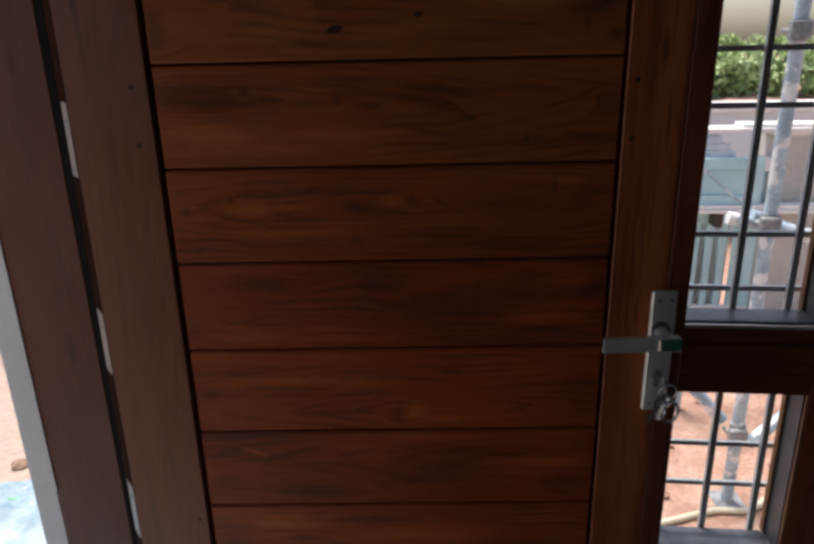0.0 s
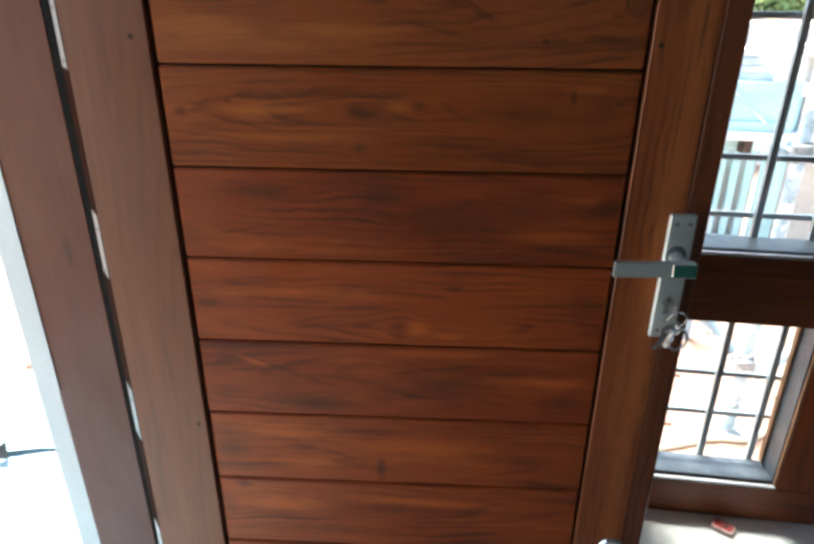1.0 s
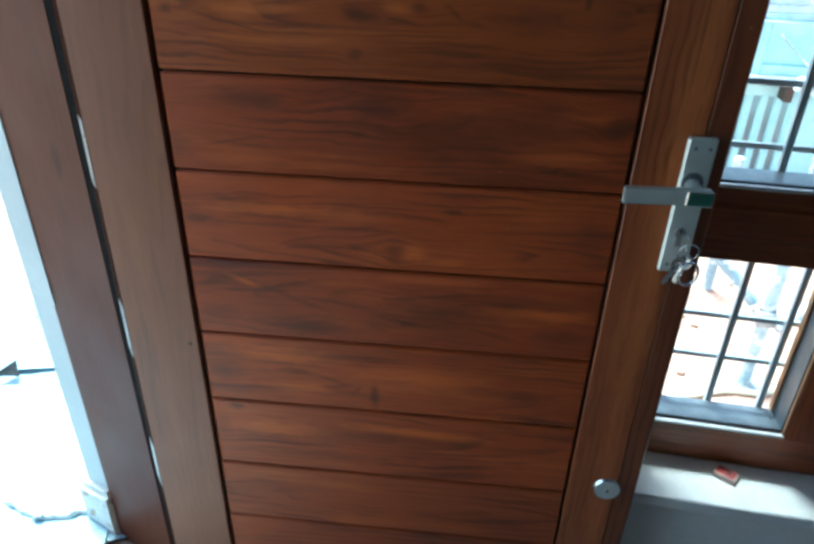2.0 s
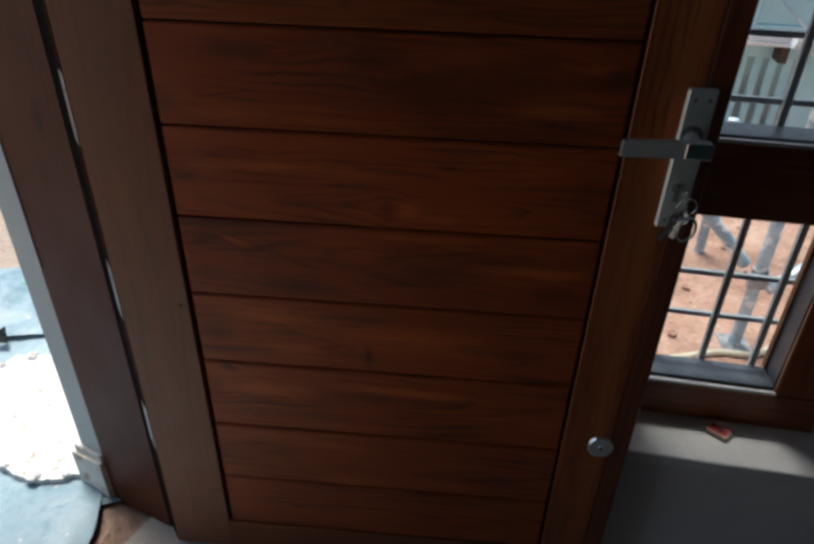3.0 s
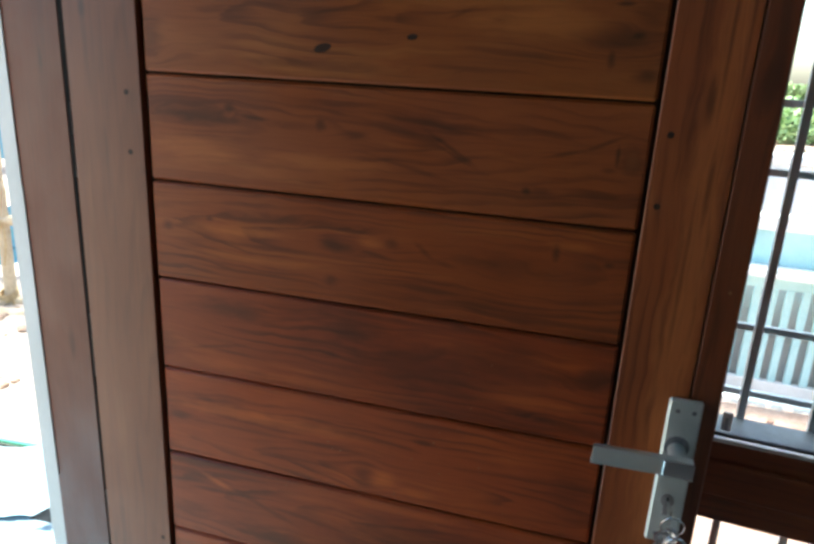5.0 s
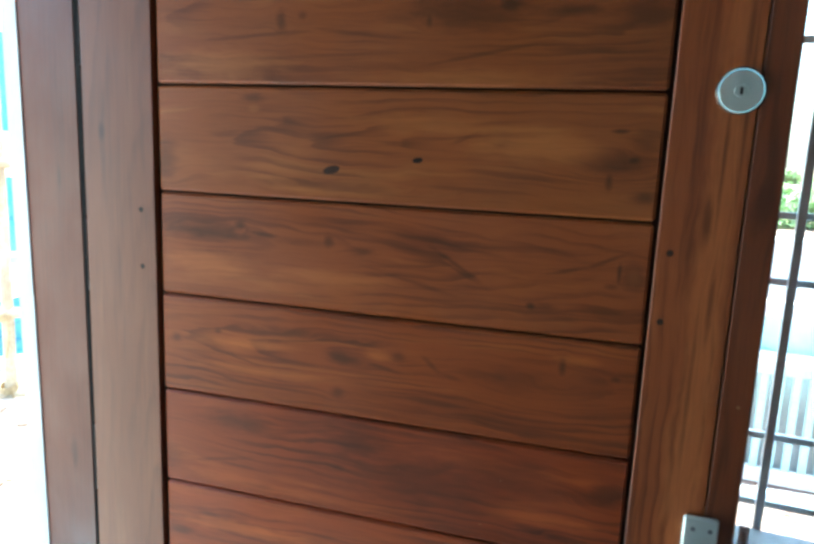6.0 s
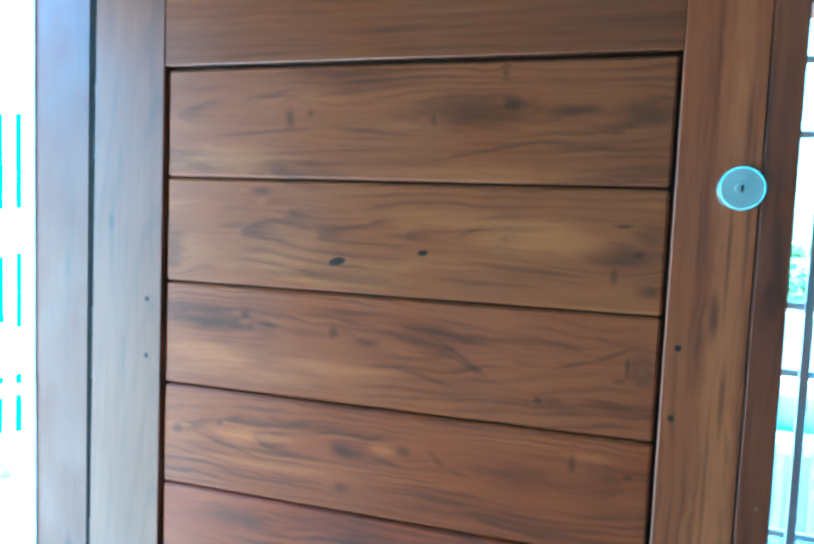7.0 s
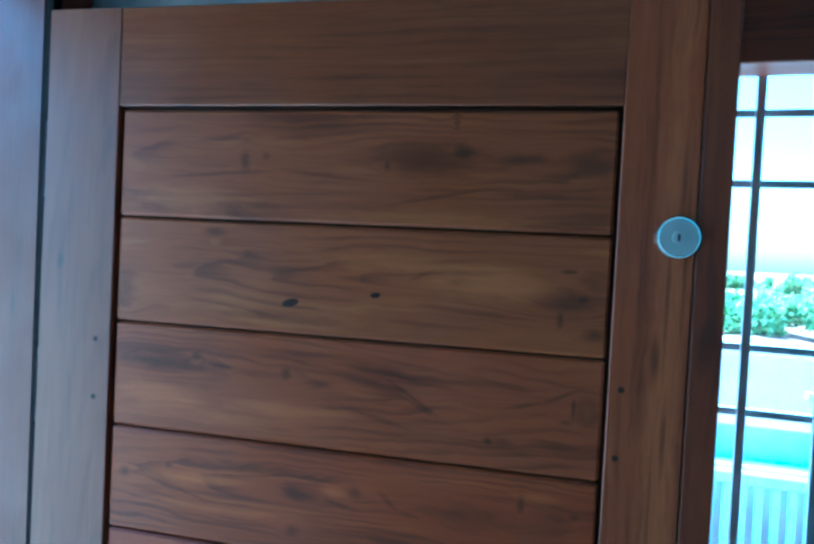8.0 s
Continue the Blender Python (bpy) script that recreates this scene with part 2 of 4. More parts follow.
teal_paint = surface("pale_teal_paint", (0.33, 0.57, 0.61), (0.43, 0.67, 0.71), 3.0, 0.55, bump=0.06)
slat_grey = surface("shaded_fence_backing", (0.34, 0.36, 0.37), (0.42, 0.44, 0.45), 4.0, 0.8)
pale_board = surface("whitewashed_board", (0.68, 0.69, 0.68), (0.80, 0.80, 0.79), 4.0, 0.7)
pale_render = surface("pale_blue_grey_render", (0.60, 0.64, 0.66), (0.70, 0.73, 0.75), 1.6, 0.85, fine=30.0)
# for surfaces out of view, grey so that they bounce little light
grey_render = surface("dim_room_render", (0.32, 0.33, 0.34), (0.44, 0.45, 0.46), 1.6, 0.85, fine=30.0)
blue_tarp = surface("blue_plastic_sheet", (0.07, 0.28, 0.42), (0.13, 0.38, 0.52), 5.0, 0.4, bump=0.4, depth=0.01, fine=24.0)
grey_tarp = surface("grey_blue_ground_sheet", (0.13, 0.24, 0.31), (0.30, 0.41, 0.47), 3.0, 0.5, bump=0.4, depth=0.008, fine=30.0, spots=((0.62, 0.60, 0.56), 26.0, 0.68))
white_board = surface("white_speckled_slab", (0.60, 0.61, 0.61), (0.70, 0.70, 0.69), 5.0, 0.8, fine=60.0, spots=((0.40, 0.33, 0.26), 38.0, 0.60))
pole_wood = surface("weathered_pole", (0.38, 0.29, 0.19), (0.55, 0.45, 0.31), 9.0, 0.8, fine=60.0)
rope_fibre = surface("coir_rope", (0.36, 0.25, 0.13), (0.50, 0.37, 0.20), 60.0, 0.9, fine=300.0)
hose_rubber = surface("pale_hose", (0.48, 0.46, 0.36), (0.60, 0.58, 0.46), 9.0, 0.5)
green_rubber = surface("green_hose", (0.08, 0.30, 0.20), (0.12, 0.40, 0.27), 9.0, 0.45)
stone_grey = surface("field_stone", (0.20, 0.13, 0.09), (0.38, 0.27, 0.20), 12.0, 0.9, fine=70.0)
leaf_green = surface("leaf_green", (0.27, 0.39, 0.16), (0.43, 0.55, 0.27), 3.0, 0.6)
bark = surface("bark", (0.10, 0.075, 0.05), (0.18, 0.14, 0.10), 12.0, 0.9)
card_red = surface("red_card", (0.30, 0.035, 0.035), (0.38, 0.05, 0.045), 40.0, 0.5)
card_pale = surface("pale_card", (0.55, 0.40, 0.36), (0.66, 0.50, 0.45), 60.0, 0.6)
black_card = surface("black_card_print", (0.03, 0.02, 0.02), (0.05, 0.03, 0.03), 60.0, 0.6)


def soil():
    n = Nodes("red_laterite_soil")
    place = n.node("ShaderNodeTexCoord", 3)
    big, mid, small = n.noise(place, 0.7, 4.0), n.noise(place, 6.0, 4.0), n.noise(place, 45.0, 4.0)
    colour = n.ramp(n.math("ADD", n.math("MULTIPLY", mid, 0.6), n.math("MULTIPLY", small, 0.4)),
                    [(0.32, (0.22, 0.125, 0.09)), (0.5, (0.37, 0.225, 0.17)), (0.68, (0.48, 0.34, 0.275))])
    colour = n.mix(n.grade(big, 0.45, 0.7, 0.0, 0.6), colour, (0.50, 0.40, 0.34))
    split = n.tree.nodes.new("ShaderNodeSeparateXYZ")
    n.put(place, split.inputs[0])
    sand = n.grade(n.math("ADD", split.outputs[0], n.math("MULTIPLY", mid, 0.8)), 0.3, -0.5, 0.0, 0.95)
    colour = n.mix(sand, colour, n.mix(small, (0.31, 0.245, 0.20), (0.46, 0.385, 0.325)))
    n.bump(n.math("ADD", n.math("MULTIPLY", mid, 1.0), n.math("MULTIPLY", small, 0.5)), 0.7, 0.05)
    return n.done(colour, 0.92)


red_soil = soil()


# ---- mesh helpers ----
def mesh_of(name, bm, mat, smooth=False):
    data = bpy.data.meshes.new(name)
    bmesh.ops.recalc_face_normals(bm, faces=bm.faces)
    bm.to_mesh(data)
    bm.free()
    data.materials.append(mat)
    if smooth:
        data.shade_smooth()
    return data


def thing(name, label, category, at=(0, 0, 0), group="", kind="", turn=0.0):
    ob = new(name)
    ob.matrix_basis = pose(*at, 0, 0, turn)
    return tagged(ob, label, category, group, kind)


def part(name, bm, mat, parent, label="", smooth=False):
    """Links one mesh under a thing or a part; its points are in the parent's space."""
    ob = new(name, mesh_of(name, bm, mat, smooth))
    ob.parent = parent
    return tagged(ob, label)


def solid(name, bm, mat, label, category, kind="", smooth=False, group=""):
    return tagged(new(name, mesh_of(name, bm, mat, smooth)), label, category, group, kind)


def box(x0, x1, y0, y1, z0, z1, bevel=0.0, bm=None, steps=1):
    b = bmesh.new()
    bmesh.ops.create_cube(b, size=1.0)
    for v in b.verts:
        v.co = ((x0 + x1) / 2 + v.co.x * (x1 - x0), (y0 + y1) / 2 + v.co.y * (y1 - y0), (z0 + z1) / 2 + v.co.z * (z1 - z0))
    if bevel:
        bmesh.ops.bevel(b, geom=b.edges[:], offset=bevel, segments=steps, affect="EDGES", profile=0.5)
    return joined(bm, b)


def joined(bm, b):
    if bm is None:
        return b
    data = bpy.data.meshes.new("join")
    b.to_mesh(data)
    b.free()
    bm.from_mesh(data)
    bpy.data.meshes.remove(data)
    return bm


def prism(corners, z0, z1, bm=None):
    """An upright block over a convex or simple outline."""
    b = bmesh.new()
    low = [b.verts.new((x, y, z0)) for x, y in corners]
    top = [b.verts.new((x, y, z1)) for x, y in corners]
    b.faces.new(low), b.faces.new(top)
    for i in range(len(corners)):
        j = (i + 1) % len(corners)
        b.faces.new((low[i], low[j], top[j], top[i]))
    return joined(bm, b)


def disc(cx, cz, y0, y1, r0, r1, n=32, bm=None):
    """A round piece that stands out of an upright face: radius r0 at depth y0, r1 at depth y1."""
    b = bmesh.new()
    ring = [[b.verts.new((cx + r * math.cos(2 * math.pi * i / n), y, cz + r * math.sin(2 * math.pi * i / n))) for i in range(n)] for y, r in ((y0, r0), (y1, r1))]
    b.faces.new(ring[0]), b.faces.new(ring[1])
    for i in range(n):
        j = (i + 1) % n
        b.faces.new((ring[0][i], ring[0][j], ring[1][j], ring[1][i]))
    return joined(bm, b)


def tube(points, r, n=12, bm=None, taper=1.0, closed=False):
    """A round bar along a line of points."""
    b = bmesh.new()
    pts = [Vector(p) for p in points]
    rings = []
    for i, p in enumerate(pts):
        ahead = (pts[(i + 1) % len(pts)] if closed else pts[min(i + 1, len(pts) - 1)]) - (pts[i - 1] if closed or i else pts[0])
        q = ahead.to_track_quat("Z", "Y")
        rr = r * (1 + (taper - 1) * i / max(1, len(pts) - 1))
        rings.append([b.verts.new(p + q @ Vector((rr * math.cos(2 * math.pi * k / n), rr * math.sin(2 * math.pi * k / n), 0))) for k in range(n)])
    for i in range(len(rings) if closed else len(rings) - 1):
        lo, hi = rings[i], rings[(i + 1) % len(rings)]
        for k in range(n):
            m = (k + 1) % n
            b.faces.new((lo[k], lo[m], hi[m], hi[k]))
    if not closed:
        b.faces.new(rings[0]), b.faces.new(rings[-1])
    return joined(bm, b)


def curve_line(points, steps=8):
    """Points of a smooth line through the given ones."""
    p = [Vector(q) for q in points]
    out = []
    for i in range(len(p) - 1):
        a, b, c, d = p[max(i - 1, 0)], p[i], p[i + 1], p[min(i + 2, len(p) - 1)]
        for s in range(steps):
            t = s / steps
            out.append(0.5 * ((2 * b) + (c - a) * t + (2 * a - 5 * b + 4 * c - d) * t * t + (3 * b - a - 3 * c + d) * t ** 3))
    return out + [p[-1]]


# ---- setting ----
FLOOR, CEILING = 0.0, 2.75
OUT = Vector((-0.928, 0.372))      # out of the doorway, along the jamb
ACROSS = Vector((-0.372, -0.928))  # over the doorway, from hinge side to latch side
HINGE = Vector((-0.172, 0.036))


def at_jamb(out, across):
    p = HINGE + OUT * out + ACROSS * across
    return (p.x, p.y)


def lean(bm):
    """The outer edge of the door frame stands a little out of plumb."""
    for v in bm.verts:
        if v.co.x < -0.25:
            k = 0.016 * (1 - min(max(v.co.z, 0.0), 2.06) / 2.06)
            v.co.x, v.co.y = v.co.x - OUT.x * k, v.co.y - OUT.y * k
    return bm


def ground_height(x, y):
    left = 0.012
    right = -0.30
    k = min(1.0, max(0.0, (x + 0.45) / 0.9))
    h = left + (right - left) * k * k * (3 - 2 * k)
    far = max(0.0, math.hypot(x, y) - 14.0)
    rough = 0.018 * noise.noise((x * 3.1, y * 3.1, 0.0)) + 0.03 * noise.noise((x * 0.9, y * 0.9, 4.0))
    near_pole = math.exp(-((x - 1.68) ** 2 + (y - 1.34) ** 2) / 0.3)
    return h + rough * (1 - near_pole) - 0.004 * far


def build_ground():
    def line(lo, hi, inner0, inner1, fine):
        inside = list(np.arange(inner0, inner1, fine))
        before, after, step = [], [], fine
        p = inner0
        while p > lo:
            step *= 1.35
            p -= step
            before.append(p)
        p, step = inner1, fine
        while p < hi:
            after.append(p)
            step *= 1.35
            p += step
        return before[::-1] + inside + after + [hi]

    xs, ys = line(-900, 900, -3.2, 3.2, 0.06), line(-900, 900, -0.4, 4.2, 0.06)
    bm = bmesh.new()
    grid = [[bm.verts.new((x, y, ground_height(x, y) if abs(x) < 60 and abs(y) < 60 else -0.5)) for x in xs] for y in ys]
    for r0, r1 in zip(grid, grid[1:]):
        for i in range(len(xs) - 1):
            bm.faces.new((r0[i], r0[i + 1], r1[i + 1], r1[i]))
    solid("ground", bm, red_soil, "uneven red laterite soil of a building site", "ground", "structure", smooth=True)


build_ground()

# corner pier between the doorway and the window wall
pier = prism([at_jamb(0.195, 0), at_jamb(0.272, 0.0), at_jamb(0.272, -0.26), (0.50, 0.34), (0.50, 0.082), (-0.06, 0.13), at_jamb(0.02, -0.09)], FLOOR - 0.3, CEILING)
solid("wall_corner", lean(pier), greyed_plaster, "white plastered corner of the wall beside the open door", "wall", "structure")

# the room's other walls, with the doorway left open
# these walls are out of view; the grey ones hold down the fill light
far_jamb = 1.02
solid("wall_doorway", prism([at_jamb(0.0, far_jamb + 0.08), at_jamb(0.272, far_jamb + 0.08), at_jamb(0.272, 4.2), at_jamb(0.0, 4.2)], FLOOR - 0.3, CEILING),
      grey_render, "unseen wall with the doorway in it, grey to dim the room", "wall", "structure")
solid("wall_over_door", prism([at_jamb(0.0, -0.05), at_jamb(0.272, -0.05), at_jamb(0.272, far_jamb + 0.08), at_jamb(0.0, far_jamb + 0.08)], 2.09, CEILING),
      plaster, "white plastered wall above the doorway", "wall", "structure")
back = thing("wall_back", "unseen grey back wall with a small window added for reflections", "wall", kind="structure")
# small window added out of view, for the chrome lock to mirror
BX0, BX1, BZ0, BZ1 = 1.10, 1.65, 1.50, 2.20
for x0, x1, z0, z1 in ((-2.2, BX0, FLOOR - 0.3, CEILING), (BX1, 3.0, FLOOR - 0.3, CEILING), (BX0, BX1, FLOOR - 0.3, BZ0), (BX0, BX1, BZ1, CEILING)):
    part("wall_piece", box(x0, x1, -3.35, -3.2, z0, z1), grey_render, back)
part("added_pane", box(BX0, BX1, -3.28, -3.27, BZ0, BZ1), dimming_glass, back, "dark glass that dims the added window")
solid("wall_side", box(2.85, 3.0, -3.2, 0.3, FLOOR - 0.3, CEILING), grey_render, "unseen side wall of the room, grey to dim it", "wall", "structure")
floor_plan = [at_jamb(0.07, 0.0), at_jamb(0.0, -0.12), (0.5, 0.30), (2.9, 0.1), (2.9, -3.25), at_jamb(0.0, 3.6), at_jamb(0.0, far_jamb), at_jamb(0.07, far_jamb)]
solid("floor", prism(floor_plan, FLOOR - 0.25, FLOOR), tile_floor, "pale dusty floor of the room", "floor", "structure")
# unseen slab; its overhang is added to block the sun at the window
solid("ceiling", box(-0.75, 3.2, -3.9, 1.02, CEILING, CEILING + 0.12), grey_render, "unseen grey ceiling slab, run out to keep sun off the window", "ceiling", "structure")
solid("ceiling_back", prism([(-0.76, -0.55), (-0.76, -3.9), (-2.6, -3.9)], CEILING, CEILING + 0.12), grey_render, "unseen grey ceiling slab at the doorway side", "ceiling", "structure")

# dusty plinth round the foot of the reveal
plinth = thing("plinth_1", "dusty white plinth at the foot of the wall", "plinth", kind="structure")
part("plinth_block", lean(prism([at_jamb(0.200, 0.018), at_jamb(0.295, 0.018), at_jamb(0.295, -0.26), at_jamb(0.200, -0.26)], -0.12, 0.142)), plinth_paint, plinth)
part("plinth_cap", lean(prism([at_jamb(0.200, 0.010), at_jamb(0.287, 0.010), at_jamb(0.287, -0.26), at_jamb(0.200, -0.26)], 0.142, 0.164)), plinth_paint, plinth)

# green slab added out of view, for the lever's polished end to reflect
mat = thing("mirrored_slab", "unseen green slab on the floor, added for the lever's reflection", "mat", (1.78, -2.42, FLOOR + 0.001))
part("mirrored_slab_body", box(-0.42, 0.42, -0.40, 0.40, 0.0, 0.008, 0.003), surface("green_for_mirroring", (0.02, 0.30, 0.19), (0.03, 0.40, 0.26), 8.0, 0.6), mat)

# ---- door frame ----
frame_1 = thing("door_frame_1", "reddish brown varnished teak door frame set in white plaster", "door frame", kind="structure")
jamb = bmesh.new()
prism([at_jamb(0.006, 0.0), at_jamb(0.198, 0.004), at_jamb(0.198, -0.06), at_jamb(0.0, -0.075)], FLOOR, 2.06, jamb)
part("hinge_jamb", lean(jamb), sheen_jamb_wood, frame_1)
part("latch_jamb", prism([at_jamb(0.0, far_jamb), at_jamb(0.198, far_jamb), at_jamb(0.198, far_jamb + 0.079), at_jamb(0.0, far_jamb + 0.079)], FLOOR, 2.06), sheen_jamb_wood, frame_1)
part("head", prism([at_jamb(0.0, 0.0), at_jamb(0.198, 0.0), at_jamb(0.198, far_jamb + 0.079), at_jamb(0.0, far_jamb + 0.079)], 2.061, 2.089), rail_wood, frame_1)
# black filler added so that the hinge gap reads as deep shade
part("gap_shade_strip", prism([(-0.1812, 0.0400), (-0.1655, 0.0374), (-0.1600, 0.0376), (-0.1600, 0.055), (-0.1770, 0.055)], FLOOR, 2.06), black_hole, frame_1, "black strip added in the hinge gap for its shade")
paint_lap = bmesh.new()
for z0, z1, w in ((0.70, 1.30, 0.0055), (1.30, 2.06, 0.0035)):
    prism([at_jamb(0.198 - w, 0.0062), at_jamb(0.202, 0.0062), at_jamb(0.202, 0.0), at_jamb(0.198 - w, 0.0)], z0, z1, paint_lap)
part("paint_lap", lean(paint_lap), greyed_plaster, frame_1, "white paint lapping over the wooden edge")

# ---- the open door ----
DOOR_L, DOOR_R, DOOR_TOP, DOOR_FOOT, THICK = -0.142, 0.834, 1.975, 0.008, 0.036
PANEL_L, PANEL_R = 0.0, 0.70
door = thing("door_1", "open reddish brown teak plank door with nickel lever handle", "door", kind="structure")


def door_board(name, x0, x1, z0, z1, mat, y0=0.0, y1=THICK, bevel=0.0011, label=""):
    return part(name, box(x0, x1, y0, y1, z0, z1, bevel), mat, door, label)


def hinge_lean(z):
    """How far the hinge edge of the door draws back at a height."""
    return -0.003 + 0.0115 * z / DOOR_TOP


def drawn_back(bm):
    for v in bm.verts:
        if v.co.x < DOOR_L + 0.02:
            v.co.x += hinge_lean(v.co.z)
    return bm


hinge_stile = bmesh.new()
prism([(DOOR_L - 0.024, THICK), (DOOR_L + 0.004, 0.0), (PANEL_L - 0.009, 0.0), (PANEL_L - 0.0078, 0.0012), (PANEL_L - 0.0078, THICK)], DOOR_FOOT, DOOR_TOP, hinge_stile)
part("hinge_stile", drawn_back(hinge_stile), sheen_stile_wood, door)
# thin dark strip over the stile's bevel, painting the shade in the gap
part("hinge_edge", drawn_back(prism([(DOOR_L + 0.0032, 0.0002), (DOOR_L + 0.0026, 0.0002), (DOOR_L - 0.0246, 0.0350), (DOOR_L - 0.0236, 0.0358)], DOOR_FOOT, DOOR_TOP)), shaded_edge_wood, door, "bevelled edge of the hinge stile, blackened for the gap's shade")
door_board("lock_stile", PANEL_R + 0.0052, 0.7955, DOOR_FOOT, DOOR_TOP, lock_stile_wood)
door_board("edge_strip", 0.7963, DOOR_R, DOOR_FOOT, DOOR_TOP, edge_wood, 0.0006, THICK, 0.0025, "darker brown teak strip along the lock edge")
door_board("top_rail", PANEL_L - 0.0076, PANEL_R + 0.0050, 1.832, DOOR_TOP, rail_wood, 0.0004, THICK - 0.0004, 0.0016)
door_board("bottom_rail", PANEL_L - 0.0076, PANEL_R + 0.0050, DOOR_FOOT, 0.096, rail_wood, 0.0004, THICK - 0.0004)
part("backing", box(PANEL_L - 0.0074, PANEL_R + 0.0048, 0.012, THICK - 0.003, 0.097, 1.831), groove_wood, door, "dark groove between the planks")

EDGES = [1.827, 1.670, 1.515, 1.359, 1.205, 1.050, 0.891, 0.736, 0.579, 0.410, 0.252, 0.098]
def plank(i, k, g, b, waves, heart, rings, knots=(), pales=(), spec=0.60, gloss=0.45, contrast=0.74):
    """One tongued board of the panel, its edges chamfered to a small V joint."""
    grain = teak("teak_plank", k, g, b, waves=waves, heart=heart, rings=rings, knots=knots, pales=pales, spec=spec, gloss=gloss, contrast=contrast, seed=20.0 + 1.7 * i)
    gap, dip = 0.0017, 0.0005 * (i % 3)
    door_board("plank", PANEL_L + 0.0003, PANEL_R - 0.0003, EDGES[i + 1] + gap, EDGES[i] - gap, grain, 0.0010 + dip, 0.02, 0.0034)


plank(0, 1.08, 1.32, 1.95, 0.9, (0.46, 1.76), 90.0,
      knots=[(0.455, 1.762, 0.080, 0.0235, 0.62, 0), (0.506, 1.771, 0.018, 0.0110, 0.90, 0), (0.406, 1.753, 0.006, 0.0100, 0.75, 0), (0.582, 1.762, 0.031, 0.0070, 0.70, 0), (0.668, 1.757, 0.038, 0.0155, 0.55, 0), (0.199, 1.755, 0.007, 0.0145, 0.60, 0), (0.230, 1.761, 0.007, 0.0065, 0.50, 0), (0.161, 1.736, 0.089, 0.0030, 0.50, 4), (0.310, 1.738, 0.061, 0.0030, 0.50, -5), (0.170, 1.785, 0.045, 0.0030, 0.45, 3), (0.278, 1.791, 0.037, 0.0060, 0.45, 0), (0.497, 1.811, 0.004, 0.0095, 0.55, 0), (0.473, 1.711, 0.073, 0.0025, 0.50, 11), (0.604, 1.717, 0.051, 0.0040, 0.45, 0), (0.271, 1.710, 0.101, 0.0025, 0.35, 2)],
      pales=[(0.104, 1.697, 0.093, 0.0210, 0.50, 0), (0.473, 1.681, 0.124, 0.0125, 0.35, 0)])
plank(1, 1.14, 1.32, 1.85, 0.9, (0.55, 1.6), 75.0,
      knots=[(0.156, 1.653, 0.018, 0.0060, 0.60, 0), (0.116, 1.602, 0.027, 0.0055, 0.40, 0), (0.014, 1.563, 0.018, 0.0265, 0.50, 0), (0.649, 1.584, 0.033, 0.0165, 0.55, 0), (0.668, 1.589, 0.010, 0.0055, 0.90, 0), (0.642, 1.563, 0.005, 0.0135, 0.70, 0), (0.686, 1.545, 0.016, 0.0080, 0.70, 0), (0.651, 1.623, 0.010, 0.0025, 0.80, 0), (0.682, 1.611, 0.018, 0.0165, 0.40, 0), (0.542, 1.562, 0.077, 0.0035, 0.40, -4), (0.258, 1.538, 0.118, 0.0070, 0.40, 0), (0.366, 1.598, 0.021, 0.0035, 0.40, 0), (0.459, 1.607, 0.019, 0.0030, 0.40, 24), (0.464, 1.543, 0.084, 0.0030, 0.35, -1)],
      pales=[(0.157, 1.638, 0.009, 0.0060, 0.25, 0), (0.552, 1.599, 0.086, 0.0175, 0.50, 0), (0.405, 1.626, 0.086, 0.0140, 0.30, 0)])
plank(2, 1.15, 1.19, 1.65, 1.0, (0.1, 1.45), 95.0,
      knots=[(0.682, 1.447, 0.016, 0.0190, 0.62, 0), (0.089, 1.461, 0.065, 0.0135, 0.60, 0), (0.135, 1.473, 0.010, 0.0090, 0.70, 0), (0.172, 1.462, 0.029, 0.0035, 0.70, -5), (0.274, 1.460, 0.009, 0.0095, 0.65, 0), (0.229, 1.456, 0.048, 0.0070, 0.35, 0), (0.325, 1.448, 0.019, 0.0060, 0.50, 0), (0.456, 1.443, 0.039, 0.0035, 0.60, -32), (0.464, 1.433, 0.032, 0.0025, 0.50, -27), (0.604, 1.448, 0.025, 0.0025, 0.60, 14), (0.649, 1.464, 0.024, 0.0030, 0.60, 25), (0.665, 1.450, 0.003, 0.0135, 0.80, 0), (0.683, 1.431, 0.013, 0.0025, 0.50, 0), (0.656, 1.431, 0.010, 0.0040, 0.50, 0), (0.559, 1.397, 0.006, 0.0045, 0.80, 0), (0.579, 1.399, 0.015, 0.0050, 0.45, 0), (0.400, 1.413, 0.061, 0.0030, 0.40, -13)],
      pales=[(0.682, 1.447, 0.007, 0.0100, 0.60, 0), (0.080, 1.412, 0.079, 0.0195, 0.40, 0), (0.279, 1.409, 0.094, 0.0090, 0.35, 0)])
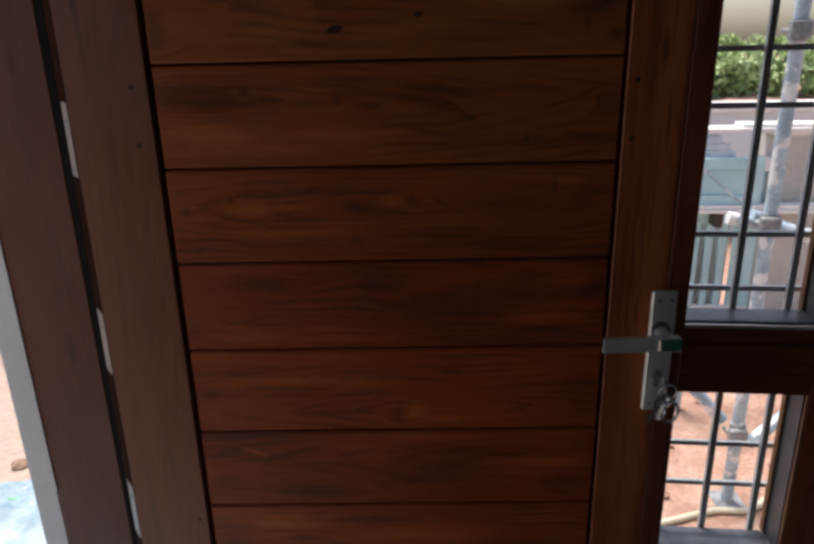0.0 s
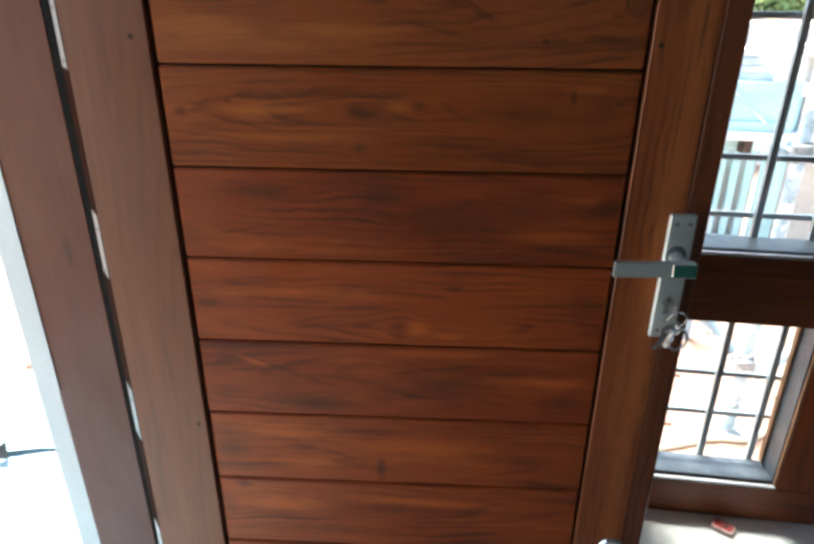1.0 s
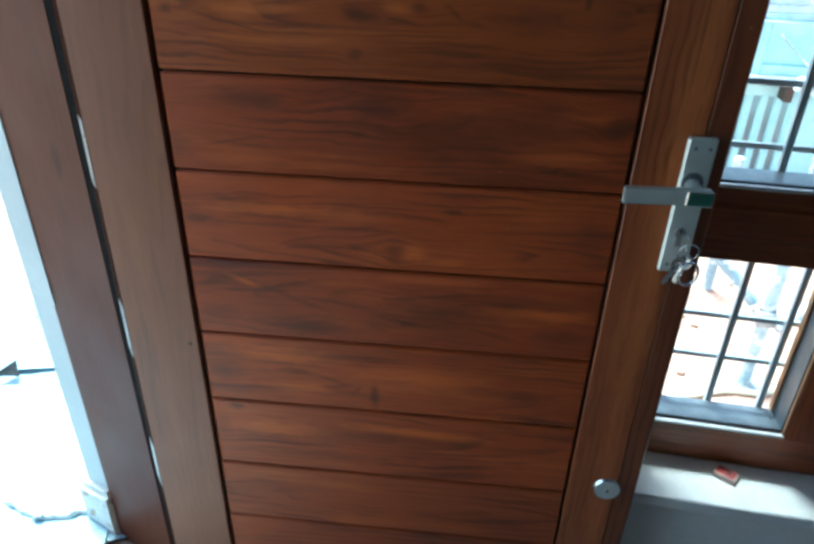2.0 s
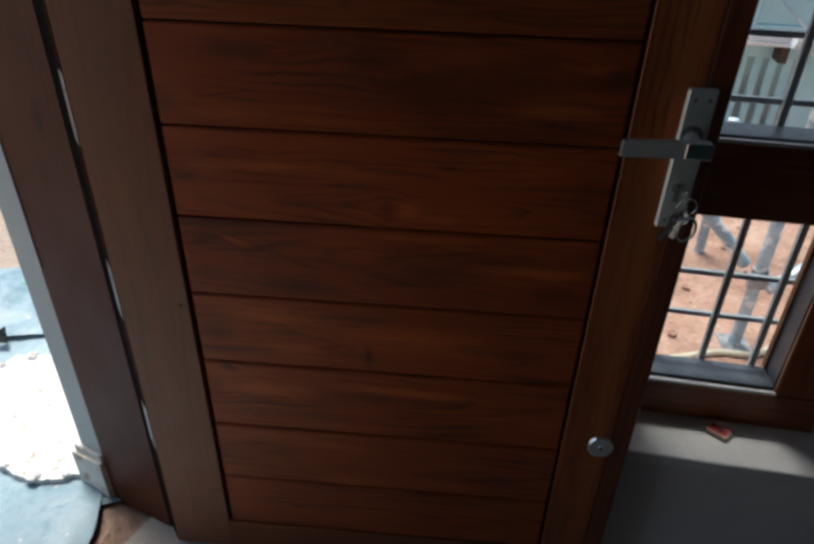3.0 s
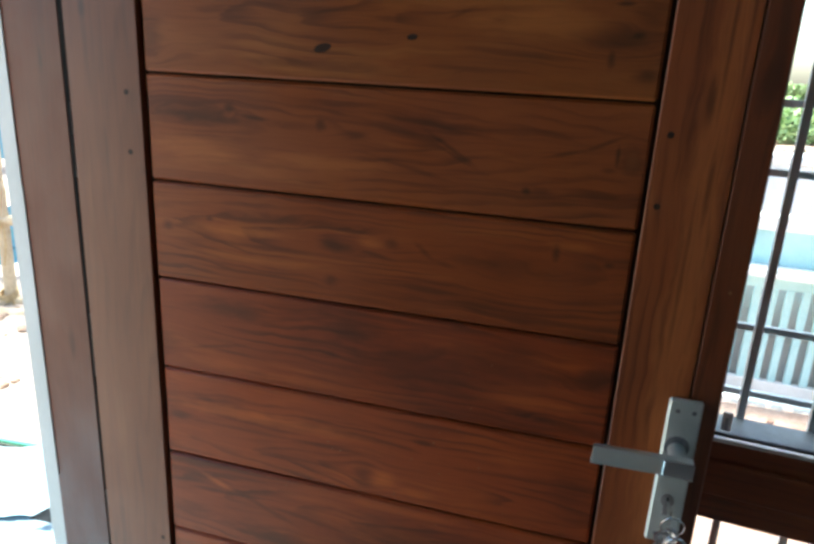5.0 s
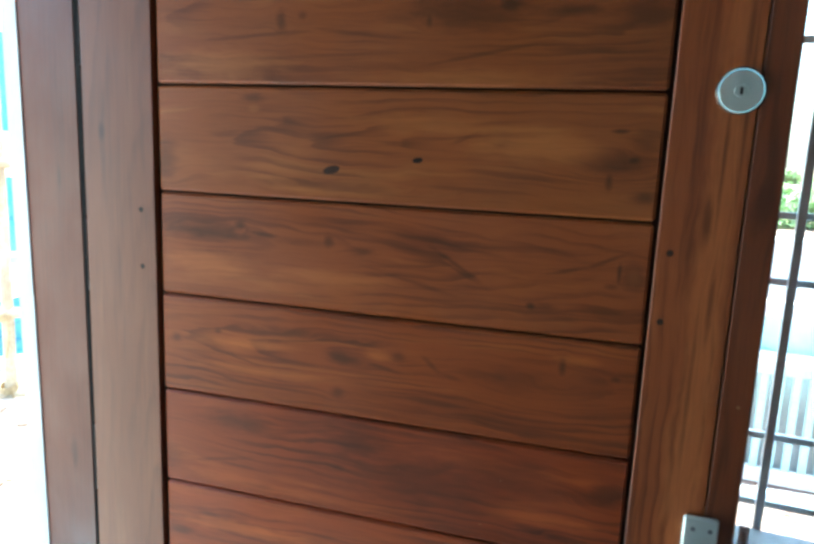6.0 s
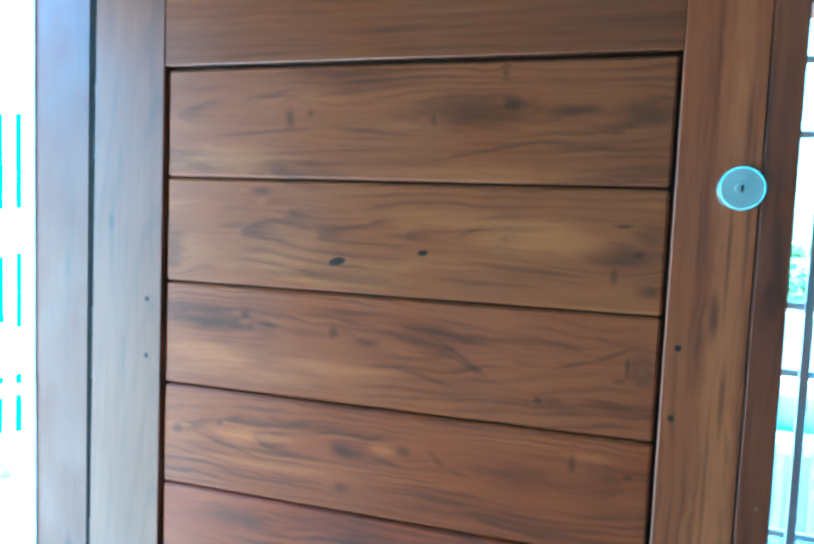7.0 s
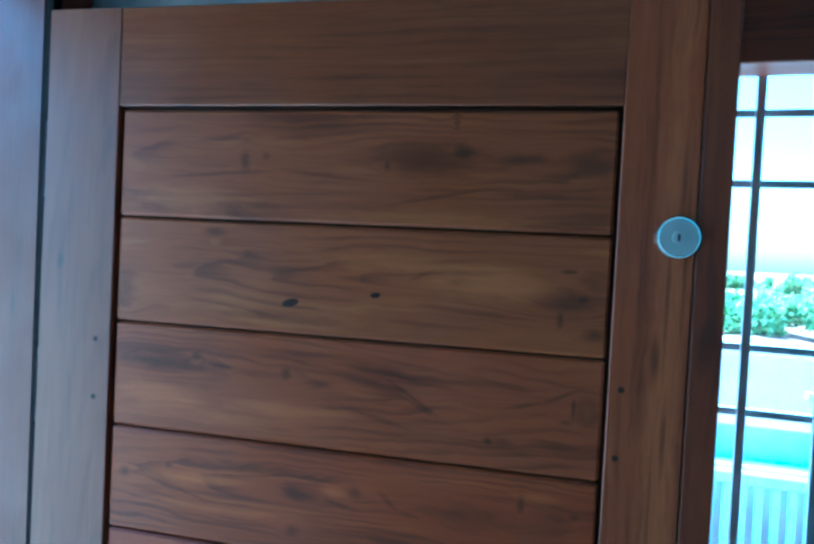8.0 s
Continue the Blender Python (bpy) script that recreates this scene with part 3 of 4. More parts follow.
plank(3, 1.1, 1.03, 1.0, 1.0, (0.4, 1.3), 90.0,
      knots=[(0.025, 1.293, 0.010, 0.0075, 0.60, 0), (0.097, 1.310, 0.007, 0.0045, 0.60, 0), (0.231, 1.322, 0.115, 0.0075, 0.40, 0), (0.200, 1.276, 0.137, 0.0040, 0.45, -0), (0.299, 1.292, 0.026, 0.0100, 0.65, 0), (0.341, 1.319, 0.020, 0.0045, 0.50, 15), (0.355, 1.288, 0.022, 0.0030, 0.50, -9), (0.383, 1.307, 0.011, 0.0075, 0.50, 0), (0.430, 1.300, 0.018, 0.0045, 0.50, -40), (0.460, 1.286, 0.016, 0.0035, 0.40, -11), (0.545, 1.295, 0.061, 0.0165, 0.40, 0), (0.606, 1.320, 0.005, 0.0115, 0.70, 0), (0.673, 1.312, 0.006, 0.0040, 0.60, 0), (0.293, 1.241, 0.011, 0.0095, 0.45, 0), (0.174, 1.234, 0.084, 0.0025, 0.40, -1)],
      pales=[(0.152, 1.296, 0.071, 0.0085, 0.60, 0), (0.623, 1.331, 0.029, 0.0065, 0.50, 0), (0.353, 1.304, 0.019, 0.0090, 0.50, 0), (0.196, 1.256, 0.119, 0.0080, 0.35, 0)], contrast=0.82)
plank(4, 1.06, 0.84, 0.8, 1.0, (0.3, 1.17), 70.0,
      knots=[(0.124, 1.170, 0.062, 0.0185, 0.50, 0), (0.324, 1.170, 0.050, 0.0270, 0.60, 0), (0.434, 1.124, 0.138, 0.0390, 0.50, 0), (0.533, 1.150, 0.068, 0.0270, 0.45, 0), (0.618, 1.079, 0.090, 0.0065, 0.55, -8), (0.100, 1.103, 0.053, 0.0035, 0.50, 11), (0.134, 1.097, 0.051, 0.0025, 0.40, -4), (0.006, 1.098, 0.030, 0.0200, 0.45, 0), (0.679, 1.152, 0.023, 0.0220, 0.50, 0)],
      pales=[(0.593, 1.102, 0.077, 0.0115, 0.60, 0), (0.115, 1.074, 0.077, 0.0090, 0.40, 0), (0.234, 1.069, 0.076, 0.0075, 0.40, 0)], contrast=0.82)
plank(5, 1.32, 0.84, 0.7, 0.7, (0.45, 0.93), 80.0,
      knots=[(0.025, 0.966, 0.024, 0.0080, 0.60, 0), (0.140, 0.963, 0.090, 0.0040, 0.50, 1), (0.299, 0.964, 0.070, 0.0040, 0.50, -0), (0.079, 1.005, 0.020, 0.0045, 0.50, 0), (0.270, 1.007, 0.036, 0.0040, 0.45, 0), (0.444, 1.005, 0.016, 0.0050, 0.70, 0), (0.353, 0.927, 0.017, 0.0245, 0.50, 0), (0.545, 0.975, 0.098, 0.0030, 0.40, 2), (0.245, 0.929, 0.053, 0.0040, 0.40, 0), (0.669, 0.971, 0.034, 0.0385, 0.35, 0)],
      pales=[(0.387, 0.926, 0.023, 0.0160, 0.60, 0), (0.142, 0.990, 0.133, 0.0120, 0.45, 0), (0.247, 0.989, 0.113, 0.0100, 0.40, 0), (0.440, 0.914, 0.035, 0.0070, 0.50, 0)], contrast=0.82)
plank(6, 1.16, 0.8, 0.7, 1.0, (0.6, 0.83), 85.0,
      knots=[(0.200, 0.769, 0.082, 0.0225, 0.60, 0), (0.175, 0.826, 0.068, 0.0055, 0.45, -21), (0.268, 0.819, 0.103, 0.0045, 0.45, -7), (0.425, 0.810, 0.110, 0.0465, 0.50, 0), (0.537, 0.840, 0.049, 0.0055, 0.60, 0), (0.646, 0.780, 0.054, 0.0180, 0.40, 0), (0.039, 0.786, 0.038, 0.0160, 0.40, 0), (0.438, 0.835, 0.068, 0.0040, 0.45, 0), (0.518, 0.778, 0.057, 0.0055, 0.40, -12)],
      pales=[(0.091, 0.853, 0.031, 0.0055, 0.60, -20), (0.624, 0.823, 0.076, 0.0140, 0.75, 0), (0.432, 0.877, 0.099, 0.0085, 0.45, 0)], contrast=0.82)
plank(7, 1.38, 0.86, 0.65, 0.7, (0.36, 0.63), 80.0,
      knots=[(0.033, 0.656, 0.043, 0.0330, 0.55, 0), (0.179, 0.661, 0.032, 0.0085, 0.60, 0), (0.243, 0.647, 0.036, 0.0050, 0.45, -19), (0.320, 0.618, 0.009, 0.0310, 0.70, 0), (0.286, 0.628, 0.013, 0.0050, 0.40, 42), (0.523, 0.727, 0.082, 0.0090, 0.30, 0), (0.566, 0.647, 0.113, 0.0125, 0.35, 0)],
      pales=[(0.143, 0.696, 0.109, 0.0190, 0.50, 0), (0.404, 0.672, 0.115, 0.0170, 0.40, 0), (0.176, 0.624, 0.061, 0.0130, 0.40, 0)], contrast=0.82)
plank(8, 1.32, 0.86, 0.65, 0.7, (0.1, 0.53), 70.0,
      knots=[(0.050, 0.566, 0.016, 0.0095, 0.75, 0), (0.374, 0.514, 0.164, 0.0135, 0.40, 0), (0.204, 0.453, 0.163, 0.0150, 0.40, 0), (0.011, 0.511, 0.022, 0.0285, 0.35, 0)],
      pales=[(0.124, 0.517, 0.097, 0.0195, 0.50, 0), (0.404, 0.532, 0.132, 0.0110, 0.60, -3)], contrast=0.82)
plank(9, 1.15, 0.9, 0.8, 0.8, (0.4, 0.33), 70.0, contrast=0.82)
plank(10, 1.15, 0.9, 0.8, 0.8, (0.3, 0.17), 70.0, contrast=0.82)


def knot_hole(cx, cz, rx, rz, tilt):
    b = disc(0, 0, 0.0000, 0.0035, 1.0, 0.7, 18)
    for v in b.verts:
        x, z = v.co.x * rx, v.co.z * rz
        v.co = (cx + x * math.cos(tilt) - z * math.sin(tilt), v.co.y + 0.0014, cz + x * math.sin(tilt) + z * math.cos(tilt))
    part("knot", b, groove_wood, door, "dark open knot")


knot_hole(0.276, 1.5592, 0.0125, 0.0055, 0.25)
knot_hole(0.398, 1.5772, 0.0070, 0.0036, 0.15)
for px, pz in ((0.7205, 1.480), (0.718, 1.394), (-0.0325, 1.485), (-0.0325, 1.398), (-0.0225, 0.708)):
    part("peg", disc(px, pz, -0.0003, 0.003, 0.0040, 0.0040, 14), plug_wood, door, "small dark wooden peg")

part("chip", disc(0.818, 1.297, 0.0001, 0.003, 0.0022, 0.0022, 9), fresh_wood, door, "small pale chip in the varnish")

# pale dust on the middle boards
rng = random.Random(11)
dust = bmesh.new()
for i in range(46):
    disc(rng.gauss(0.44, 0.12), rng.gauss(0.94, 0.09), 0.0004, 0.003, *[rng.uniform(0.0003, 0.0008)] * 2, 6, dust)
tagged(part("dust_specks", dust, fresh_wood, door, "pale brown dust specks"), kind="stuff")

# hinges along the gap
for hz in (1.752, 1.407, 1.064, 0.720, 0.375):
    hinge = new("hinge")
    hinge.parent = door
    tagged(hinge, "zinc-plated butt hinge in the gap")
    leaf = bmesh.new()
    prism([(DOOR_L + 0.0016, 0.0004), (DOOR_L - 0.0215, 0.0304), (DOOR_L - 0.0190, 0.0316), (DOOR_L + 0.0030, 0.0016)], hz - 0.057, hz + 0.057, leaf)
    part("hinge_leaf", drawn_back(leaf), hinge_steel, hinge)
    for dz in (-0.047, 0.028):
        part("screw", drawn_back(tube([(DOOR_L - 0.0090, 0.0135, hz + dz), (DOOR_L - 0.0020, 0.0190, hz + dz)], 0.0032, 10)), black_hole, hinge)

# lever handle on its long plate
handle = new("handle_set")
handle.parent = door
tagged(handle, "satin nickel lever handle on a long plate")
PX0, PX1, PZ0, PZ1 = 0.7715, 0.8135, 0.931, 1.149
part("back_plate", box(PX0, PX1, -0.009, 0.0002, PZ0, PZ1, 0.0028), steel, handle)
for sx in (PX0 + 0.012, PX1 - 0.010):
    for sz in (PZ1 - 0.016, PZ0 + 0.014):
        part("screw", disc(sx, sz, -0.0102, -0.008, 0.0026, 0.0032, 14), clamp_metal, handle)
LZ = 1.077
part("neck", disc(0.790, LZ, -0.048, -0.0085, 0.0095, 0.0115, 24), steel, handle, smooth=False)
# dark disc a little above the neck, painting the lever's shadow on the plate
part("lever_shadow", disc(0.790, LZ + 0.004, -0.0105, -0.0085, 0.0150, 0.0160, 28), clamp_metal, handle, "dark disc on the plate for the lever's shadow")
lever = bmesh.new()
prism([(0.684, -0.0605), (0.768, -0.0575), (0.8055, -0.060), (0.8055, -0.044), (0.768, -0.0455), (0.684, -0.0505)], LZ - 0.0115, LZ + 0.0115, lever)
bmesh.ops.bevel(lever, geom=lever.edges[:], offset=0.0012, segments=2, affect="EDGES")
part("lever", lever, steel, handle)
part("lever_end", box(0.770, 0.8062, -0.0622, -0.0600, LZ - 0.0100, LZ + 0.0112, 0.0006), chrome, handle, "polished block at the lever's root")
cylinder = bmesh.new()
disc(0.791, 1.000, -0.0125, -0.008, 0.0085, 0.0085, 24, cylinder)
box(0.7868, 0.7952, -0.0122, -0.008, 0.978, 0.999, 0.0, cylinder)
part("lock_cylinder", cylinder, hinge_steel, handle)
part("key_slot", box(0.7900, 0.7920, -0.0130, -0.0120, 0.994, 1.006), black_hole, handle)


def key(parent, ax, ay, az, lean, turn, length=0.05):
    """A flat house key hanging from its bow at the given place."""
    b = bmesh.new()
    ring = []
    for r in (0.0115, 0.005):
        ring.append([[b.verts.new((r * math.cos(k * math.pi / 8) * 0.9, y, r * math.sin(k * math.pi / 8))) for k in range(16)] for y in (-0.001, 0.001)])
    for k in range(16):
        m = (k + 1) % 16
        for side in (0, 1):
            b.faces.new((ring[0][side][k], ring[0][side][m], ring[1][side][m], ring[1][side][k]))
        for r in (0, 1):
            b.faces.new((ring[r][0][k], ring[r][0][m], ring[r][1][m], ring[r][1][k]))
    box(-0.0042, 0.0036, -0.001, 0.001, -0.010 - length * 0.62, -0.009, 0, b)
    for i in range(5):
        box(0.0036, 0.0046 + 0.0012 * (i * 7 % 3), -0.001, 0.001, -0.014 - i * 0.0046 - 0.003, -0.014 - i * 0.0046, 0, b)
    b.transform(Matrix.Translation((ax, ay, az)) @ Euler((0.15, radians(lean), radians(turn))).to_matrix().to_4x4())
    part("key", b, chrome, parent)


# the key in the lock, its ring and the keys that hang on it
inserted = bmesh.new()
box(0.7895, 0.7925, -0.036, -0.0132, 0.9965, 1.0035, 0, inserted)
disc(0.0, 0.0, -0.0012, 0.0012, 0.0115, 0.0115, 24, inserted)
for v in inserted.verts[-48:]:
    v.co = (0.791 + v.co.y, -0.045 + v.co.x * 0.95, 1.000 + v.co.z)
part("inserted_key", inserted, chrome, handle)
split_ring = [(0.797 + 0.0145 * math.cos(a), -0.046 - 0.005 * math.sin(a), 0.985 + 0.0165 * math.sin(a)) for a in [k * math.pi / 12 for k in range(24)]]
part("split_ring", tube(split_ring, 0.0011, 8, closed=True), chrome, handle, smooth=True)
key(handle, 0.787, -0.045, 0.966, 22, 14)
key(handle, 0.797, -0.041, 0.966, 12, -30)
fob = [(0.806 + 0.0135 * math.cos(a), -0.044 - 0.003 * math.sin(a), 0.948 + 0.021 * math.sin(a)) for a in [k * math.pi / 12 for k in range(24)]]
part("fob_ring", tube(fob, 0.0024, 8, closed=True), chrome, handle, smooth=True)
fob2 = [(0.797 + 0.009 * math.cos(a), -0.043, 0.970 + 0.010 * math.sin(a)) for a in [k * math.pi / 10 for k in range(20)]]
part("link_ring", tube(fob2, 0.0013, 8, closed=True), chrome, handle, smooth=True)

# round rim locks above and below the handle
for lx, lz in ((0.776, 1.6715), (0.779, 0.434)):
    lock = new("lock_rose")
    lock.parent = door
    tagged(lock, "round polished chrome lock rose with keyhole")
    part("rose", disc(lx, lz, -0.0046, 0.0003, 0.0248, 0.0272, 48), chrome, lock)
    part("rose_face", disc(lx, lz, -0.0050, -0.0045, 0.0226, 0.0232, 40), steel, lock)
    part("barrel", disc(lx, lz, -0.0062, -0.0049, 0.0068, 0.0074, 28), steel, lock)
    part("keyhole", box(lx - 0.0013, lx + 0.0015, -0.0068, -0.0061, lz - 0.0042, lz + 0.0040, 0.0004), black_hole, lock)

# ---- window wall, in its own turned space: x along the wall, y into it ----
WIN_AT, WIN_TURN = (0.9, 0.15, 0.0), -5.0
LOW0, LOW1, UP0, UP1 = 0.489, 0.877, 1.018, 1.925
WL, WR = -0.055, 0.246
SILL_Z = 0.397
window = thing("window_1", "dark stained teak window with an iron grille and two lights", "window", WIN_AT, kind="structure", turn=WIN_TURN)
DEEP = 0.078


def win_part(name, x0, x1, y0, y1, z0, z1, mat, bevel=0.002, label="", parent=None):
    return part(name, box(x0, x1, y0, y1, z0, z1, bevel), mat, parent or window, label)


win_part("bottom_rail", WL - 0.07, WR + 0.10, 0.0, DEEP, SILL_Z + 0.0005, LOW0 - 0.003, window_wood)
win_part("middle_rail", WL, WR, 0.0, DEEP, LOW1, UP0 - 0.003, window_wood)
win_part("rail_moulding", WL, WR, -0.006, -0.0003, 0.922, 0.984, window_wood, 0.004, "moulded strip on the middle rail")
win_part("top_rail", WL - 0.07, WR + 0.10, 0.0, DEEP, UP1, UP1 + 0.09, window_wood)
win_part("left_stile", WL - 0.07, WL - 0.0005, 0.0, DEEP, LOW0 - 0.0025, UP1 - 0.0005, window_post_wood)
win_part("right_stile", WR + 0.0005, WR + 0.10, 0.0, DEEP, LOW0 - 0.0025, UP1 - 0.0005, window_post_wood)
for z0, z1 in ((LOW0, LOW1), (UP0, UP1)):
    sash = new("light")
    sash.parent = window
    part("pane", box(WL + 0.001, WR - 0.001, 0.010, 0.014, z0 + 0.001, z1 - 0.001), clear_glass, sash).visible_shadow = False
    win_part("bead", WL, WR, -0.002, 0.007, z0 - 0.0026, z0 + 0.004, bead_metal, 0.001, "thin white bead along the rail", sash)
    win_part("side_bead", WR - 0.004, WR, 0.0, 0.008, z0 + 0.0042, z1, fresh_wood, 0.001, "pale teak bead", sash)
    win_part("sill_board", WL, WR, 0.016, DEEP + 0.004, z0 - 0.0024, z0 + 0.006, reveal_grey, 0.001, "glossy grey outer sill", sash)
    # grey facing added over the wood, painting the sky's reflection in the pane
    win_part("side_reveal", WR - 0.003, WR - 0.0003, 0.016, DEEP - 0.0065, z0 + 0.0062, z1, reveal_grey, 0.0, "side of the opening, greyed for the pane's reflection", sash)
    win_part("outer_edge", WR - 0.008, WR - 0.0005, DEEP - 0.006, DEEP + 0.012, z0 + 0.0065, z1, fresh_wood, 0.001, "pale sawn edge of the outer frame", sash)

grille = thing("window_grille", "blue-grey iron bar grille outside the window, its paint lightened for glare", "grille", WIN_AT, turn=WIN_TURN)
GY = 0.0905
for gx in (-0.091, 0.0105, 0.1135, 0.218):
    part("upright_bar", box(gx - 0.0062, gx + 0.0062, GY - 0.006, GY + 0.006, LOW0 - 0.02, UP1 + 0.03, 0.001), glare_iron_paint, grille)
for gz in (0.601, 0.702, 1.061, 1.173, 1.418, 1.518, 1.768, 1.875):
    part("cross_bar", box(WL - 0.06, WR + 0.03, GY + 0.0062, GY + 0.0150, gz - 0.0055, gz + 0.0055, 0.0008), glare_iron_paint, grille)

# window catch beside the lock edge
catch = thing("window_catch", "small steel window catch at the foot of the upper light", "catch", WIN_AT, turn=WIN_TURN)
part("catch_plate", box(-0.027, -0.013, -0.006, 0.0, UP0 + 0.020, UP0 + 0.050, 0.001), bead_metal, catch)
part("catch_pin", tube([(-0.020, -0.012, UP0 + 0.024), (-0.020, -0.006, UP0 + 0.042)], 0.003), hinge_steel, catch)

wall_w = thing("wall_window", "white plastered wall round the window", "wall", WIN_AT, kind="structure", turn=WIN_TURN)
IN, EX = -0.102, 0.16
part("apron", box(-0.055, 2.1, IN, EX, FLOOR - 0.3, SILL_Z - 0.03), plaster, wall_w)
part("apron_behind", box(-0.40, -0.056, -0.082, EX, FLOOR - 0.3, SILL_Z - 0.03), plaster, wall_w)
part("wall_left", box(-0.40, WL - 0.0705, -0.082, EX, SILL_Z - 0.029, CEILING), plaster, wall_w)
part("wall_right", box(WR + 0.1005, 2.1, -0.02, EX, SILL_Z + 0.0005, CEILING), plaster, wall_w)
part("lintel", box(WL - 0.07, WR + 0.10, -0.02, EX, UP1 + 0.0905, CEILING), plaster, wall_w)
sill = solid("window_sill", box(-0.052, 2.0, -0.124, 0.12, SILL_Z - 0.029, SILL_Z, 0.004, steps=2), sill_paint, "wide white painted window sill", "sill", "structure")
sill.matrix_basis = pose(*WIN_AT, 0, 0, WIN_TURN)

matchbox = thing("matchbox", "small red and cream matchbox lying on the white sill", "matchbox", (1.043, 0.098, SILL_Z + 0.0005), turn=-38)
part("sleeve", box(-0.021, 0.021, -0.0135, 0.0135, 0.0, 0.0115, 0.0012), card_pale, matchbox)
part("tray", box(-0.0222, 0.0222, -0.0123, 0.0123, 0.001, 0.0100), card_pale, matchbox)
part("top_print", box(-0.0180, 0.0180, -0.0112, 0.0112, 0.0116, 0.0120), card_red, matchbox)
part("print_mark", disc(0.0, 0.0, 0.0, 0.0004, 0.005, 0.005, 16), black_card, matchbox).matrix_basis = pose(0.004, 0.0, 0.0125, 90, 0, 0)

# ---- building site seen through the window ----
scaffold = thing("scaffold", "galvanised scaffold tubes splashed with white paint", "scaffold", (1.67, 1.345, -0.30))


def pole(a, b, name="tube", r=0.0242):
    return part(name, tube([a, b], r, 16), tube_metal, scaffold, smooth=False)


pole((0, 0, -0.02), (0, 0, 3.6), "standard")
pole((0.06, 0.74, -0.03), (0.02, 0.70, 0.72), "prop")
pole((1.9, 0.0, -0.03), (1.9, 0.0, 3.6), "standard")
pole((-0.045, 0.045, 0.36), (-0.36, 0.060, 0.70), "brace")
pole((0.03, -0.04, 0.30), (0.95, 0.30, 0.82), "brace")
pole((-0.13, 0.05, 1.21), (0.9, -0.02, 0.98), "ledger")
pole((-0.05, 0.05, 1.22), (1.4, 0.70, 0.62), "brace")
pole((-0.4, 0.79, 0.50), (2.2, 0.70, 0.55), "ledger")
for cz in (0.33, 1.20, 1.86):
    c = bmesh.new()
    tube([(0, 0, cz - 0.035), (0, 0, cz + 0.035)], 0.031, 14, c)
    box(-0.05, 0.02, -0.05, -0.02, cz - 0.03, cz + 0.03, 0.004, c)
    tube([(-0.04, -0.055, cz), (-0.04, 0.03, cz)], 0.007, 8, c)
    part("coupler", c, clamp_metal, scaffold, "dark rusty coupler")
part("base_plate", box(-0.06, 0.06, -0.06, 0.06, -0.012, 0.004, 0.002), clamp_metal, scaffold)
part("base_plate", box(0.0, 0.12, 0.68, 0.80, -0.02, 0.004, 0.002), clamp_metal, scaffold)

hose = tube([(x, y, ground_height(x, y) + 0.014) for x, y, _ in curve_line([(0.80, 1.16, 0), (1.16, 1.15, 0), (1.40, 1.21, 0), (1.58, 1.26, 0), (1.74, 1.27, 0), (2.0, 1.45, 0), (2.7, 1.8, 0)])], 0.0135, 10)
solid("garden_hose", hose, hose_rubber, "pale yellow hose lying on the red soil", "hose", smooth=True)

fence = thing("slatted_fence", "pale teal slatted fence with a boarded upper panel", "fence", (2.0, 3.36, 0.0), turn=-5)
FX0, FX1, FEND = -2.2, 0.50, 0.655
part("bottom_rail", box(FX0, FEND, -0.02, 0.02, -0.30, -0.205, 0.004), pale_board, fence)
part("middle_rail", box(FX0, FEND, -0.022, 0.022, 0.385, 0.475, 0.004), teal_paint, fence)
part("panel_board", box(FX0, FEND, -0.010, 0.012, 0.476, 0.735, 0.002), teal_paint, fence)
part("top_board", box(FX0, FEND, -0.055, 0.06, 0.736, 0.822, 0.006), pale_board, fence)
part("end_board", box(FX1 + 0.01, FEND, -0.018, 0.018, -0.2045, 0.3845, 0.004), teal_paint, fence)
part("back_boards", box(FX0, FX1, 0.06, 0.08, -0.30, 0.384), slat_grey, fence, "grey boards behind the slats")
for z0, z1, y0 in ((0.478, 0.500, -0.150), (0.502, 0.528, -0.135)):
    part("ledge_plank", box(FX0, 0.98, y0, -0.0225, z0, z1, 0.003), pale_board, fence, "whitewashed plank along the fence")
part("bracket", box(0.325, 0.375, -0.145, -0.0225, 0.385, 0.4775, 0.004), plug_wood, fence, "brown wooden bracket under the ledge")
slat_mesh = mesh_of("slat", box(-0.021, 0.021, -0.014, 0.014, -0.204, 0.384, 0.003), teal_paint)
fx = FX0 + 0.03
while fx < FX1 - 0.02:
    s = new("slat", slat_mesh)
    s.parent = fence
    s.location = (fx, 0, 0)
    fx += 0.087
part("post", box(-1.0, -0.9, -0.021, 0.055, -0.34, 0.475, 0.006), teal_paint, fence).location = (0, 0.103, 0)

garden_wall = thing("garden_wall", "plain beige-grey rendered garden wall beside the fence", "wall", (2.0, 3.36, 0.0), kind="structure", turn=-5)
part("wall_face", box(0.66, 3.4, -0.015, 0.20, -0.5, 0.955), beige_render, garden_wall)
part("coping", box(0.66, 3.4, -0.03, 0.215, 0.9555, 0.985, 0.006), pale_board, garden_wall)

